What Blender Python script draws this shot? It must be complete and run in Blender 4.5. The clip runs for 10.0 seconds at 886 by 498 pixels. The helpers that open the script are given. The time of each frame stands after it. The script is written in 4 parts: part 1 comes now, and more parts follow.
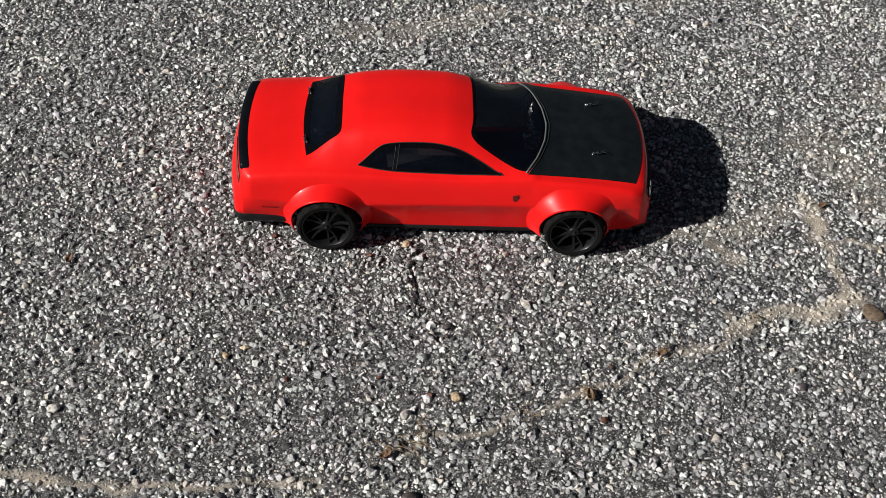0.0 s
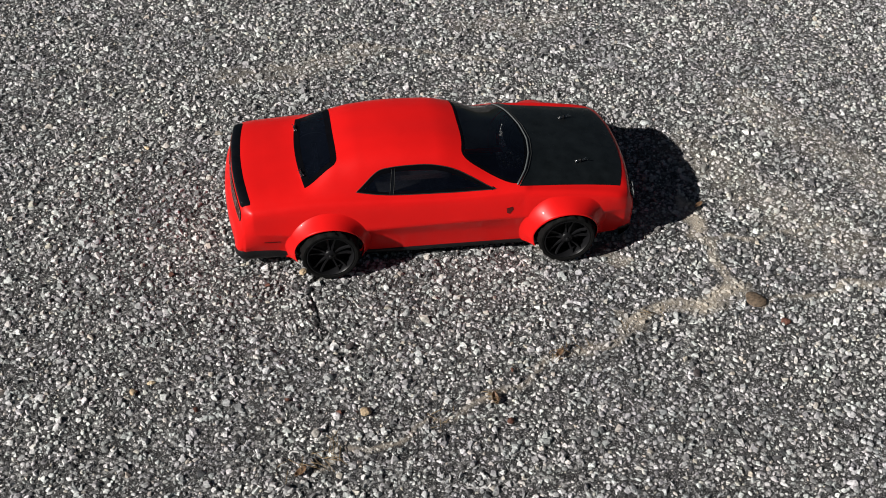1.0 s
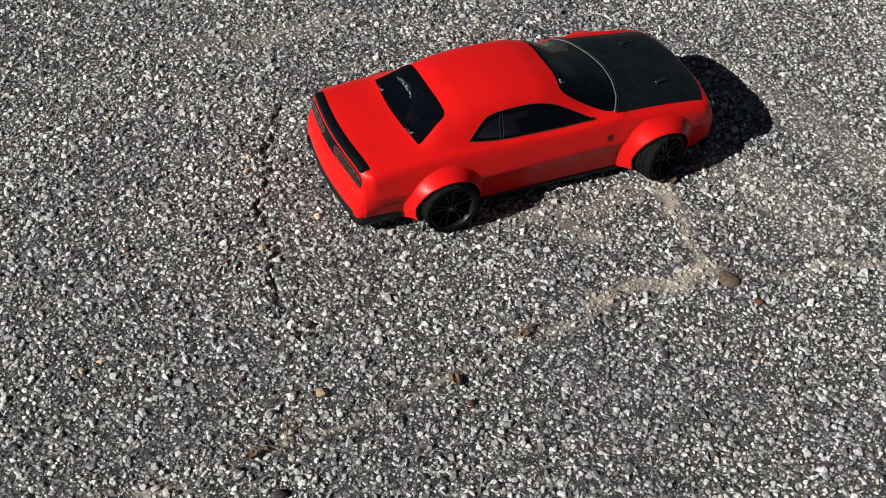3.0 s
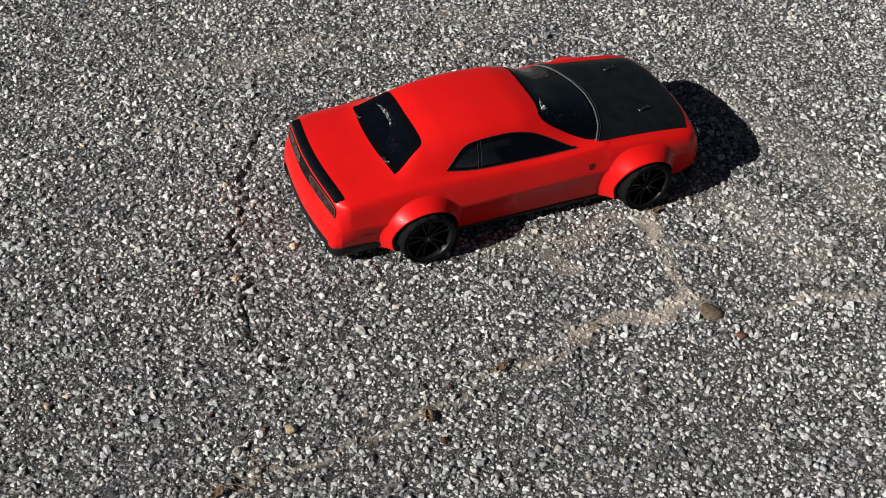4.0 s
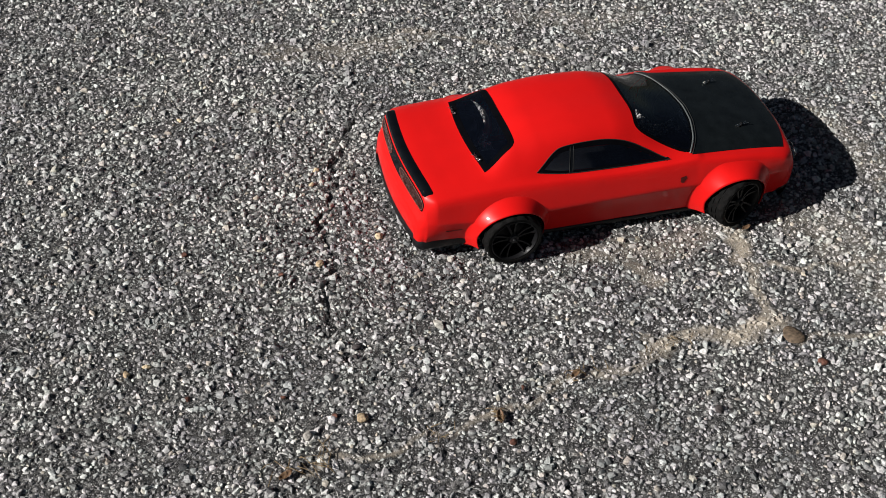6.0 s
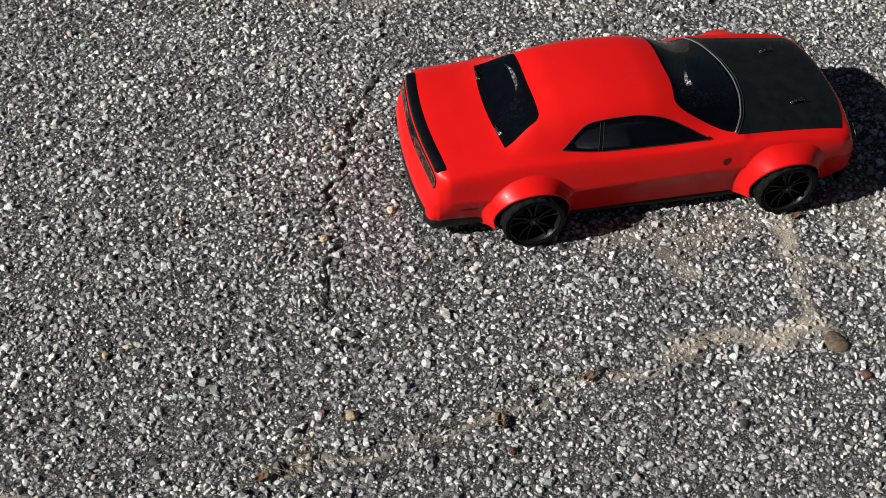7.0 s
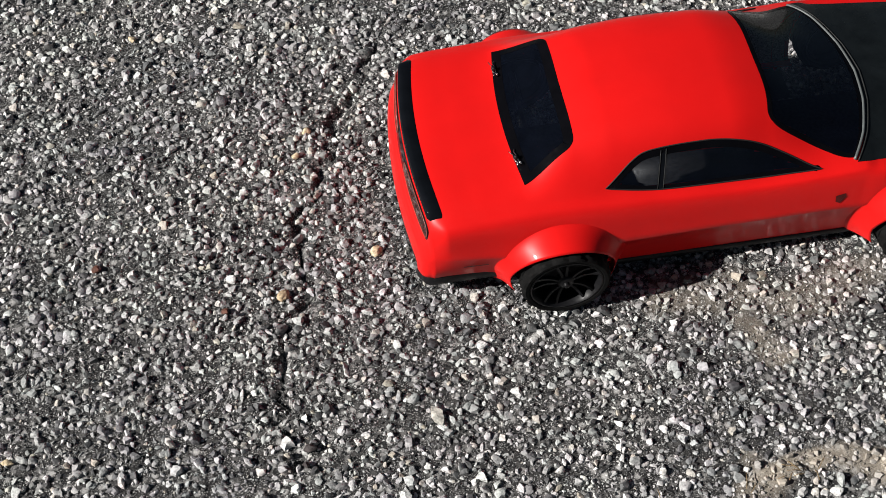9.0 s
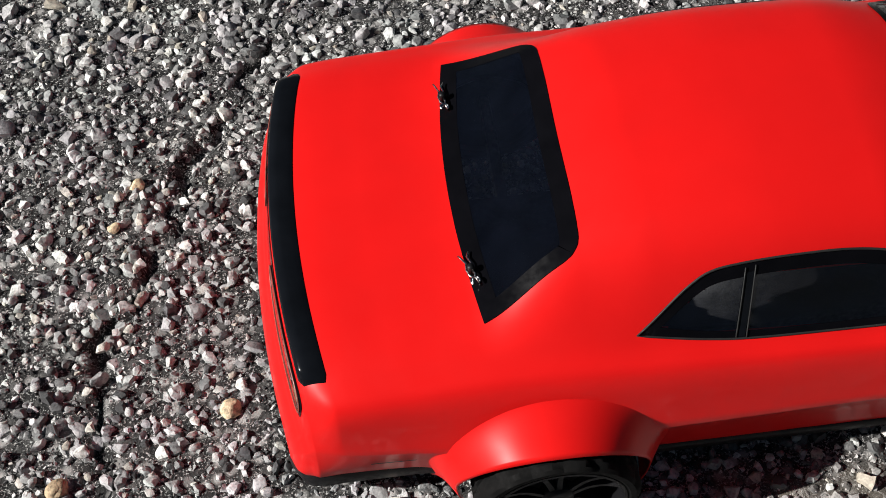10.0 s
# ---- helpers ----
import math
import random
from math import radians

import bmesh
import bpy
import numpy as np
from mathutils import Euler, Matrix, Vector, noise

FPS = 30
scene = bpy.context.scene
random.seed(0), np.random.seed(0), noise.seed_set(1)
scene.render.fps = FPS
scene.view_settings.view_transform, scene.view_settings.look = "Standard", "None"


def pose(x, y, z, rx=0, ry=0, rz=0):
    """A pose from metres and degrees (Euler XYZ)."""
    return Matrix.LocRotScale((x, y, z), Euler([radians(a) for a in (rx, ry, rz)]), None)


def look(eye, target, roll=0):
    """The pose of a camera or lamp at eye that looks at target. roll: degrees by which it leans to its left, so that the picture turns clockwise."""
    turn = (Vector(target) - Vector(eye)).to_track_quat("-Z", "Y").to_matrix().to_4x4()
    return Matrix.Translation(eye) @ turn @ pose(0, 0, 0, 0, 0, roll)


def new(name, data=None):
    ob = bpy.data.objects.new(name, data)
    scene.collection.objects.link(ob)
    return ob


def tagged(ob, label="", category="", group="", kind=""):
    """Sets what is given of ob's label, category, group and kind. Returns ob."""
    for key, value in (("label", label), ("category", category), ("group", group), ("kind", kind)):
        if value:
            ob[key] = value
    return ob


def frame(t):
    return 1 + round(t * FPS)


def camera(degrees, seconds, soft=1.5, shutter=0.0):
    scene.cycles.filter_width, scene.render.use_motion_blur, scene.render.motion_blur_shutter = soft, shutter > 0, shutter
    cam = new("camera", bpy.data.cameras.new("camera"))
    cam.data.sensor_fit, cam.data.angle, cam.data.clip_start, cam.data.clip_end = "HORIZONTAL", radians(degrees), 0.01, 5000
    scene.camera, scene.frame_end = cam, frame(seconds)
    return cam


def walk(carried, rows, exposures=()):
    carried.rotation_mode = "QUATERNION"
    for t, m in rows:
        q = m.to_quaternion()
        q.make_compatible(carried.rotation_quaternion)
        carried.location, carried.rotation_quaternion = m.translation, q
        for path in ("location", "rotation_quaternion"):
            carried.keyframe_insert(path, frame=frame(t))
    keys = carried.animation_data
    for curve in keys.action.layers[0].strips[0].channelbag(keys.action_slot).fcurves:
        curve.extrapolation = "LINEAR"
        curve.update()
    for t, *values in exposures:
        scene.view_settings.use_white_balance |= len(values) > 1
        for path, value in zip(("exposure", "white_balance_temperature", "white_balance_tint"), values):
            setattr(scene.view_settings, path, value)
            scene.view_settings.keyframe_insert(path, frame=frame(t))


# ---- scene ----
import itertools

FOV = 35.78
cam = camera(FOV, 10.0, soft=0.45)
# seconds, eye, target, roll
PATH = [
    (0, (-0.6677, -1.1208, 1.0504), (-0.3318, -0.1657, 0.0835), 3.70),
    (0.2, (-0.6994, -1.1324, 1.0484), (-0.3059, -0.1815, 0.0992), 1.83),
    (0.4, (-0.7167, -1.1462, 1.0370), (-0.3014, -0.1843, 0.1084), 0.79),
    (0.5, (-0.7290, -1.1523, 1.0375), (-0.2977, -0.1934, 0.1130), 1.25),
    (1, (-0.6985, -1.1781, 1.0333), (-0.2391, -0.2173, 0.1246), 3.10),
    (1.5, (-0.6886, -1.1897, 1.0130), (-0.2222, -0.2222, 0.1150), 4.07),
    (2, (-0.6887, -1.1928, 1.0086), (-0.2368, -0.2293, 0.0990), 4.04),
    (2.5, (-0.6743, -1.1744, 1.0076), (-0.2287, -0.2226, 0.0826), 3.88),
    (3, (-0.6449, -1.1602, 1.0095), (-0.1931, -0.2171, 0.0787), 3.53),
    (3.2, (-0.6293, -1.1552, 1.0033), (-0.1756, -0.2101, 0.0755), 3.51),
    (4.5, (-0.5916, -1.1414, 1.0135), (-0.1576, -0.1816, 0.0914), 3.25),
    (5, (-0.5914, -1.1693, 1.0199), (-0.1643, -0.2109, 0.0930), 3.77),
    (5.5, (-0.5946, -1.1975, 1.0290), (-0.1926, -0.2238, 0.1069), 3.61),
    (6, (-0.5962, -1.1400, 1.0107), (-0.2334, -0.1588, 0.0803), 4.56),
    (6.2, (-0.5981, -1.1042, 1.0006), (-0.2426, -0.1350, 0.0550), 5.04),
    (7.3, (-0.4114, -1.0316, 0.9884), (-0.2125, -0.0850, -0.0237), 1.98),
    (7.5, (-0.3819, -1.0310, 0.9887), (-0.2113, -0.0857, -0.0297), 1.26),
    (8, (-0.3496, -0.9855, 0.9750), (-0.2185, -0.0700, -0.0760), -0.55),
    (8.5, (-0.3670, -0.8474, 0.9295), (-0.2964, -0.2735, 0.2398), -2.53),
    (9, (-0.3006, -0.6569, 0.8513), (-0.2271, -0.1323, 0.1237), -1.47),
    (9.2, (-0.2517, -0.5700, 0.8012), (-0.1872, -0.0616, 0.0614), -1.50),
    (9.4, (-0.2230, -0.4862, 0.7476), (-0.1643, 0.0021, -0.0061), -1.12),
    (9.6, (-0.2093, -0.4222, 0.6828), (-0.1553, 0.0676, -0.0703), -1.20),
    (9.8, (-0.2055, -0.3678, 0.6113), (-0.1544, 0.1304, -0.1365), -1.53),
    (10, (-0.2015, -0.3342, 0.5295), (-0.1473, 0.1804, -0.2068), -1.37),
]
walk(cam, [(t, look(eye, target, roll)) for t, eye, target, roll in PATH],
     exposures=[(0.0, 0.36), (0.6, 0.24), (2.0, 0.18), (6.2, 0.22), (7.3, 0.30), (8.0, 0.37), (9.0, 0.45), (9.5, 0.50), (10.0, 0.49)])

# ---------------------------------------------------------------- light
SUN_EL, SUN_AZ = radians(31.8), radians(188.0)     # low sun behind the resting car
to_sun = Vector((math.cos(SUN_EL) * math.cos(SUN_AZ), math.cos(SUN_EL) * math.sin(SUN_AZ), math.sin(SUN_EL)))
world = bpy.data.worlds.new("sky")
scene.world = world
world.use_nodes = True
wn = world.node_tree
sky = wn.nodes.new("ShaderNodeTexSky")
sky.sky_type, sky.sun_disc = "NISHITA", False
sky.sun_elevation, sky.sun_rotation = SUN_EL, math.atan2(to_sun.x, to_sun.y)
wn.nodes["Background"].inputs["Strength"].default_value = 0.013
wn.links.new(sky.outputs["Color"], wn.nodes["Background"].inputs["Color"])
sun = new("sun", bpy.data.lights.new("sun", "SUN"))
sun.data.energy, sun.data.angle, sun.data.color = 5.0, radians(0.53), (1.0, 0.963, 0.925)
sun.matrix_world = look(to_sun * 6, (0, 0, 0))


# ---------------------------------------------------------------- materials
def material(name, base=(0.5, 0.5, 0.5), rough=0.5, metal=0.0, coat=0.0, spec=0.5):
    m = bpy.data.materials.new(name)
    m.use_nodes = True
    b = m.node_tree.nodes["Principled BSDF"]
    b.inputs["Base Color"].default_value = (*base, 1)
    b.inputs["Roughness"].default_value = rough
    b.inputs["Metallic"].default_value = metal
    b.inputs["Coat Weight"].default_value = coat
    b.inputs["Coat Roughness"].default_value = 0.035
    b.inputs["Specular IOR Level"].default_value = spec
    return m, m.node_tree, b


def noise_tex(nt, scale, detail=4.0, rough=0.55):
    co = nt.nodes.new("ShaderNodeTexCoord")
    n = nt.nodes.new("ShaderNodeTexNoise")
    n.inputs["Scale"].default_value, n.inputs["Detail"].default_value, n.inputs["Roughness"].default_value = scale, detail, rough
    nt.links.new(co.outputs["Object"], n.inputs["Vector"])
    return n


def ramp(nt, source, stops):
    r = nt.nodes.new("ShaderNodeValToRGB")
    el = r.color_ramp.elements
    while len(el) < len(stops):
        el.new(0.5)
    for e, (p, c) in zip(el, stops):
        e.position, e.color = p, (*c, 1)
    nt.links.new(source, r.inputs["Fac"])
    return r


def mix(nt, fac, a, b, kind="MIX"):
    m = nt.nodes.new("ShaderNodeMix")
    m.data_type, m.blend_type = "RGBA", kind
    for socket, value in ((m.inputs[0], fac), (m.inputs[6], a), (m.inputs[7], b)):
        if hasattr(value, "links"):
            nt.links.new(value, socket)
        else:
            socket.default_value = value if not isinstance(value, tuple) else (*value, 1)
    return m.outputs[2]


def bump(nt, b, source, strength, distance):
    n = nt.nodes.new("ShaderNodeBump")
    n.inputs["Strength"].default_value, n.inputs["Distance"].default_value = strength, distance
    nt.links.new(source, n.inputs["Height"])
    nt.links.new(n.outputs["Normal"], b.inputs["Normal"])


def grained(name, base, rough, spread=0.25, scale=60.0, relief=0.0, relief_scale=900.0, metal=0.0, coat=0.0, spec=0.5, rough_spread=0.12):
    """A plain paint or plastic with slight mottling, smudges in its gloss and fine relief."""
    m, nt, b = material(name, base, rough, metal, coat, spec)
    n = noise_tex(nt, scale)
    low, high = tuple(c * (1 - spread) for c in base), tuple(min(1, c * (1 + spread)) for c in base)
    r = ramp(nt, n.outputs["Fac"], [(0.3, low), (0.7, high)])
    nt.links.new(r.outputs["Color"], b.inputs["Base Color"])
    n2 = noise_tex(nt, scale * 3.1, 6)
    rr = ramp(nt, n2.outputs["Fac"], [(0.35, (max(0.02, rough - rough_spread),) * 3), (0.7, (min(1, rough + rough_spread),) * 3)])
    nt.links.new(rr.outputs["Color"], b.inputs["Roughness"])
    if relief:
        bump(nt, b, noise_tex(nt, relief_scale, 3).outputs["Fac"], 0.6, relief)
    return m


def glass_tint(name, tint, rough=0.05):
    """Tinted clear plastic sheet: dark see-through film under a glossy face."""
    m = bpy.data.materials.new(name)
    m.use_nodes = True
    nt = m.node_tree
    nt.nodes.remove(nt.nodes["Principled BSDF"])
    out = nt.nodes["Material Output"]
    clear, gloss, mx, fr = (nt.nodes.new("ShaderNode" + k) for k in ("BsdfTransparent", "BsdfGlossy", "MixShader", "Fresnel"))
    clear.inputs["Color"].default_value = (*tint, 1)
    gloss.inputs["Roughness"].default_value = rough
    fr.inputs["IOR"].default_value = 1.5
    nt.links.new(fr.outputs["Fac"], mx.inputs[0])
    nt.links.new(clear.outputs[0], mx.inputs[1])
    nt.links.new(gloss.outputs[0], mx.inputs[2])
    # bluish sheen of the windows, put in as a thin uneven diffuse colour
    haze, film = nt.nodes.new("ShaderNodeBsdfDiffuse"), nt.nodes.new("ShaderNodeMixShader")
    haze.inputs["Color"].default_value = (0.045, 0.06, 0.12, 1)
    coating = ramp(nt, noise_tex(nt, 90, 6, 0.65).outputs["Fac"], [(0.35, (0.022,) * 3), (0.75, (0.05,) * 3)])
    nt.links.new(coating.outputs["Color"], film.inputs[0])
    nt.links.new(mx.outputs[0], film.inputs[1])
    nt.links.new(haze.outputs[0], film.inputs[2])
    nt.links.new(film.outputs[0], out.inputs["Surface"])
    return m


RED = grained("red_paint", (0.69, 0.0085, 0.008), 0.38, 0.04, 25, coat=0.13, spec=0.18, rough_spread=0.03)
HOOD = grained("satin_black_film", (0.007, 0.009, 0.010), 0.34, 0.3, 60, rough_spread=0.08, spec=0.28)
BLACK = grained("black_plastic", (0.007, 0.007, 0.008), 0.5, 0.3, 120, relief=0.0001, spec=0.3)
BORDER = grained("black_window_paint", (0.003, 0.003, 0.004), 0.2, 0.2, 80, rough_spread=0.05, spec=0.06)
GLOSS = grained("gloss_black", (0.005, 0.006, 0.008), 0.12, 0.2, 80, rough_spread=0.03, spec=0.1)
RUBBER = grained("tyre_rubber", (0.005, 0.005, 0.005), 0.85, 0.35, 150, spec=0.12, relief=0.0002, relief_scale=1500)
RIM = grained("satin_black_rim", (0.008, 0.008, 0.009), 0.42, 0.2, 120, spec=0.2)
STEEL = grained("bright_steel", (0.65, 0.64, 0.62), 0.22, 0.1, 300, metal=1.0)
TRIM = grained("grey_trim", (0.10, 0.11, 0.11), 0.4, 0.2, 100)
INNER = grained("grey_backing", (0.38, 0.38, 0.38), 0.7, 0.9, 900, spec=0.2)
WINDOW_LINE = grained("dark_window_line", (0.022, 0.023, 0.023), 0.5, 0.2, 100, spec=0.25)
LAMP_RING = grained("dull_red_line", (0.22, 0.06, 0.045), 0.35, 0.2, 100)
DARK_RED = grained("dark_red_mark", (0.09, 0.010, 0.009), 0.5, 0.2, 200, spec=0.2)
LAMP = grained("smoked_red_lens", (0.035, 0.009, 0.007), 0.15, 0.3, 200, coat=0.6)
TINT = glass_tint("tinted_window_sheet", (0.78, 0.79, 0.80))
TINT_DARK = glass_tint("smoked_window_sheet", (0.84, 0.86, 0.89))


def read_sand(nt):
    a = nt.nodes.new("ShaderNodeAttribute")
    a.attribute_name = "sand"
    return a.outputs["Fac"]


def stone_material(name, island=True):
    """Crushed grey rock of many shades; sand dust where the sand lies."""
    m, nt, b = material(name, rough=0.6, spec=0.5)
    if island:
        shade = nt.nodes.new("ShaderNodeAttribute")
        shade.attribute_name = "shade"
        rnd = shade.outputs["Fac"]
    else:
        rnd = nt.nodes.new("ShaderNodeObjectInfo").outputs["Random"]
    tone = ramp(nt, rnd, [(0.0, (0.024, 0.024, 0.025)), (0.20, (0.10, 0.10, 0.103)), (0.36, (0.30, 0.30, 0.299)), (0.66, (0.50, 0.498, 0.492)),
                          (0.90, (0.76, 0.755, 0.74)), (0.96, (0.46, 0.41, 0.34)), (1.0, (0.74, 0.72, 0.69))])
    grain = noise_tex(nt, 420, 6, 0.7)
    g = ramp(nt, grain.outputs["Fac"], [(0.36, (0.45, 0.45, 0.46)), (0.47, (0.88, 0.88, 0.88)), (0.56, (1.1, 1.1, 1.09)), (0.66, (1.3, 1.29, 1.27))])
    col = mix(nt, 1.0, tone.outputs["Color"], g.outputs["Color"], "MULTIPLY")
    blotch = ramp(nt, noise_tex(nt, 6, 4).outputs["Fac"], [(0.35, (0.80, 0.80, 0.83)), (0.65, (1.12, 1.12, 1.09))])
    col = mix(nt, 1.0, col, blotch.outputs["Color"], "MULTIPLY")
    tint = ramp(nt, noise_tex(nt, 40, 3).outputs["Fac"], [(0.40, (1.02, 0.99, 1.02)), (0.5, (1.0, 1.0, 1.0)), (0.60, (0.97, 1.02, 1.0))])
    col = mix(nt, 1.0, col, tint.outputs["Color"], "MULTIPLY")
    if island:
        coating = nt.nodes.new("ShaderNodeMath")
        coating.operation = "MULTIPLY"
        coating.inputs[1].default_value = 0.9
        nt.links.new(read_sand(nt), coating.inputs[0])
        col = mix(nt, coating.outputs[0], col, (0.47, 0.42, 0.35))
    nt.links.new(col, b.inputs["Base Color"])
    bump(nt, b, noise_tex(nt, 700, 4, 0.65).outputs["Fac"], 0.7, 0.0007)
    return m


def ground_material():
    """Dark bitumen and fines, stone-coloured further out, with tan sand in places."""
    m, nt, b = material("worn_asphalt", rough=0.85, spec=0.3)
    fine = ramp(nt, noise_tex(nt, 900, 5, 0.7).outputs["Fac"], [(0.40, (0.006, 0.006, 0.007)), (0.52, (0.018, 0.018, 0.018)), (0.56, (0.14, 0.138, 0.132)), (0.61, (0.7, 0.69, 0.67))])
    co = nt.nodes.new("ShaderNodeTexCoord")
    v = nt.nodes.new("ShaderNodeTexVoronoi")
    v.inputs["Scale"].default_value = 170
    nt.links.new(co.outputs["Object"], v.inputs["Vector"])
    chips = ramp(nt, v.outputs["Distance"], [(0.25, (0.9, 0.9, 0.9)), (0.55, (0.1, 0.1, 0.1))])
    shade = nt.nodes.new("ShaderNodeSeparateColor")
    nt.links.new(v.outputs["Color"], shade.inputs["Color"])
    tone = ramp(nt, shade.outputs["Red"], [(0.0, (0.02, 0.02, 0.02)), (0.5, (0.10, 0.098, 0.095)), (1.0, (0.6, 0.59, 0.57))])
    col = mix(nt, chips.outputs["Color"], fine.outputs["Color"], tone.outputs["Color"])
    sandy = ramp(nt, noise_tex(nt, 1500, 4, 0.7).outputs["Fac"], [(0.35, (0.17, 0.145, 0.11)), (0.5, (0.44, 0.385, 0.31)), (0.65, (0.60, 0.54, 0.45))])
    # where no loose stone lies the worn stone itself is the surface
    worn = nt.nodes.new("ShaderNodeAttribute")
    worn.attribute_name = "worn"
    stone = ramp(nt, shade.outputs["Red"], [(0.0, (0.040, 0.040, 0.040)), (0.5, (0.145, 0.143, 0.139)), (1.0, (0.42, 0.415, 0.40))])
    col = mix(nt, worn.outputs["Fac"], col, stone.outputs["Color"])
    col = mix(nt, read_sand(nt), col, sandy.outputs["Color"])
    nt.links.new(col, b.inputs["Base Color"])
    bump(nt, b, noise_tex(nt, 900, 5, 0.7).outputs["Fac"], 0.9, 0.0012)
    return m


STONE, STONE_ONE, GROUND = stone_material("crushed_stone"), stone_material("crushed_stone_single", False), ground_material()


# ---------------------------------------------------------------- building helpers
def mesh_of(name, verts, faces, mat, smooth=True):
    me = bpy.data.meshes.new(name)
    me.from_pydata([tuple(v) for v in verts], [], [tuple(f) for f in faces])
    me.materials.append(mat)
    if smooth:
        me.shade_smooth()
    me.update()
    return me


def part(name, bm, mat, parent, label=""):
    """Links a bmesh, or (verts, faces), as one mesh object under a thing or a part."""
    if isinstance(bm, tuple):
        me = mesh_of(name, *bm, mat)
    elif isinstance(bm, bpy.types.Mesh):
        me = bm
    else:
        me = bpy.data.meshes.new(name)
        bm.to_mesh(me)
        bm.free()
        me.materials.append(mat)
        me.shade_smooth()
    ob = new(name, me)
    ob.parent = parent
    return tagged(ob, label) if label else ob


def crisp(me, degrees=35):
    me.shade_smooth()
    me.set_sharp_from_angle(angle=radians(degrees))
    return me


def join(*pieces):
    verts, faces = [], []
    for v, f in pieces:
        k = len(verts)
        verts += [tuple(p) for p in v]
        faces += [tuple(i + k for i in q) for q in f]
    return verts, faces


def tube(points, radius, sides=6, closed=False):
    """A round wire along points."""
    pts = [Vector(p) for p in points]
    n = len(pts)
    verts, faces = [], []
    side = None
    for i, p in enumerate(pts):
        a = pts[(i - 1) % n] if (closed or i) else p
        c = pts[(i + 1) % n] if (closed or i < n - 1) else p
        d = (c - a).normalized()
        side = (side - d * side.dot(d)) if side else d.orthogonal()
        side = side.normalized() if side.length > 1e-9 else d.orthogonal().normalized()
        up = d.cross(side)
        for k in range(sides):
            w = 2 * math.pi * k / sides
            verts.append(p + radius * (math.cos(w) * side + math.sin(w) * up))
    for i in range(n if closed else n - 1):
        for k in range(sides):
            a, b = i * sides + k, i * sides + (k + 1) % sides
            c, d = ((i + 1) % n) * sides + (k + 1) % sides, ((i + 1) % n) * sides + k
            faces.append((a, b, c, d))
    if not closed:
        faces += [tuple(reversed(range(sides))), tuple(range((n - 1) * sides, n * sides))]
    return verts, faces


def lathe_y(profile, n=64, close=False):
    """Turns (radius, y) points round the y axis."""
    verts = [(r * math.cos(2 * math.pi * k / n), y, r * math.sin(2 * math.pi * k / n)) for r, y in profile for k in range(n)]
    rows = len(profile)
    faces = [(i * n + k, i * n + (k + 1) % n, ((i + 1) % rows) * n + (k + 1) % n, ((i + 1) % rows) * n + k)
             for i in range(rows if close else rows - 1) for k in range(n)]
    return verts, faces


def box(x0, x1, y0, y1, z0, z1, bevel=0.0):
    bm = bmesh.new()
    bmesh.ops.create_cube(bm, size=1)
    for v in bm.verts:
        v.co = ((x0 + x1) / 2 + v.co.x * (x1 - x0), (y0 + y1) / 2 + v.co.y * (y1 - y0), (z0 + z1) / 2 + v.co.z * (z1 - z0))
    if bevel:
        bmesh.ops.bevel(bm, geom=bm.edges[:], offset=bevel, segments=2, affect="EDGES")
    return bm


# ---------------------------------------------------------------- the ground
def value_noise(x, y, cell, seed):
    """Smooth noise in 0..1 with numpy."""
    def hash2(i, j):
        h = (i.astype(np.int64) * 374761393 + j.astype(np.int64) * 668265263 + seed * 1442695041) & 0x7FFFFFFF
        h = ((h ^ (h >> 13)) * 1274126177) & 0x7FFFFFFF
        return ((h ^ (h >> 16)) & 0xFFFF) / 65535.0
    u, v = x / cell, y / cell
    i, j = np.floor(u), np.floor(v)
    a, b = u - i, v - j
    a, b = a * a * (3 - 2 * a), b * b * (3 - 2 * b)
    return (hash2(i, j) * (1 - a) + hash2(i + 1, j) * a) * (1 - b) + (hash2(i, j + 1) * (1 - a) + hash2(i + 1, j + 1) * a) * b


def near_line(x, y, line):
    """Distance to a polyline."""
    best = np.full(np.shape(x), 9.0)
    for (ax, ay), (bx, by) in zip(line, line[1:]):
        dx, dy = bx - ax, by - ay
        k = np.clip(((x - ax) * dx + (y - ay) * dy) / (dx * dx + dy * dy), 0, 1)
        best = np.minimum(best, np.hypot(x - ax - k * dx, y - ay - k * dy))
    return best


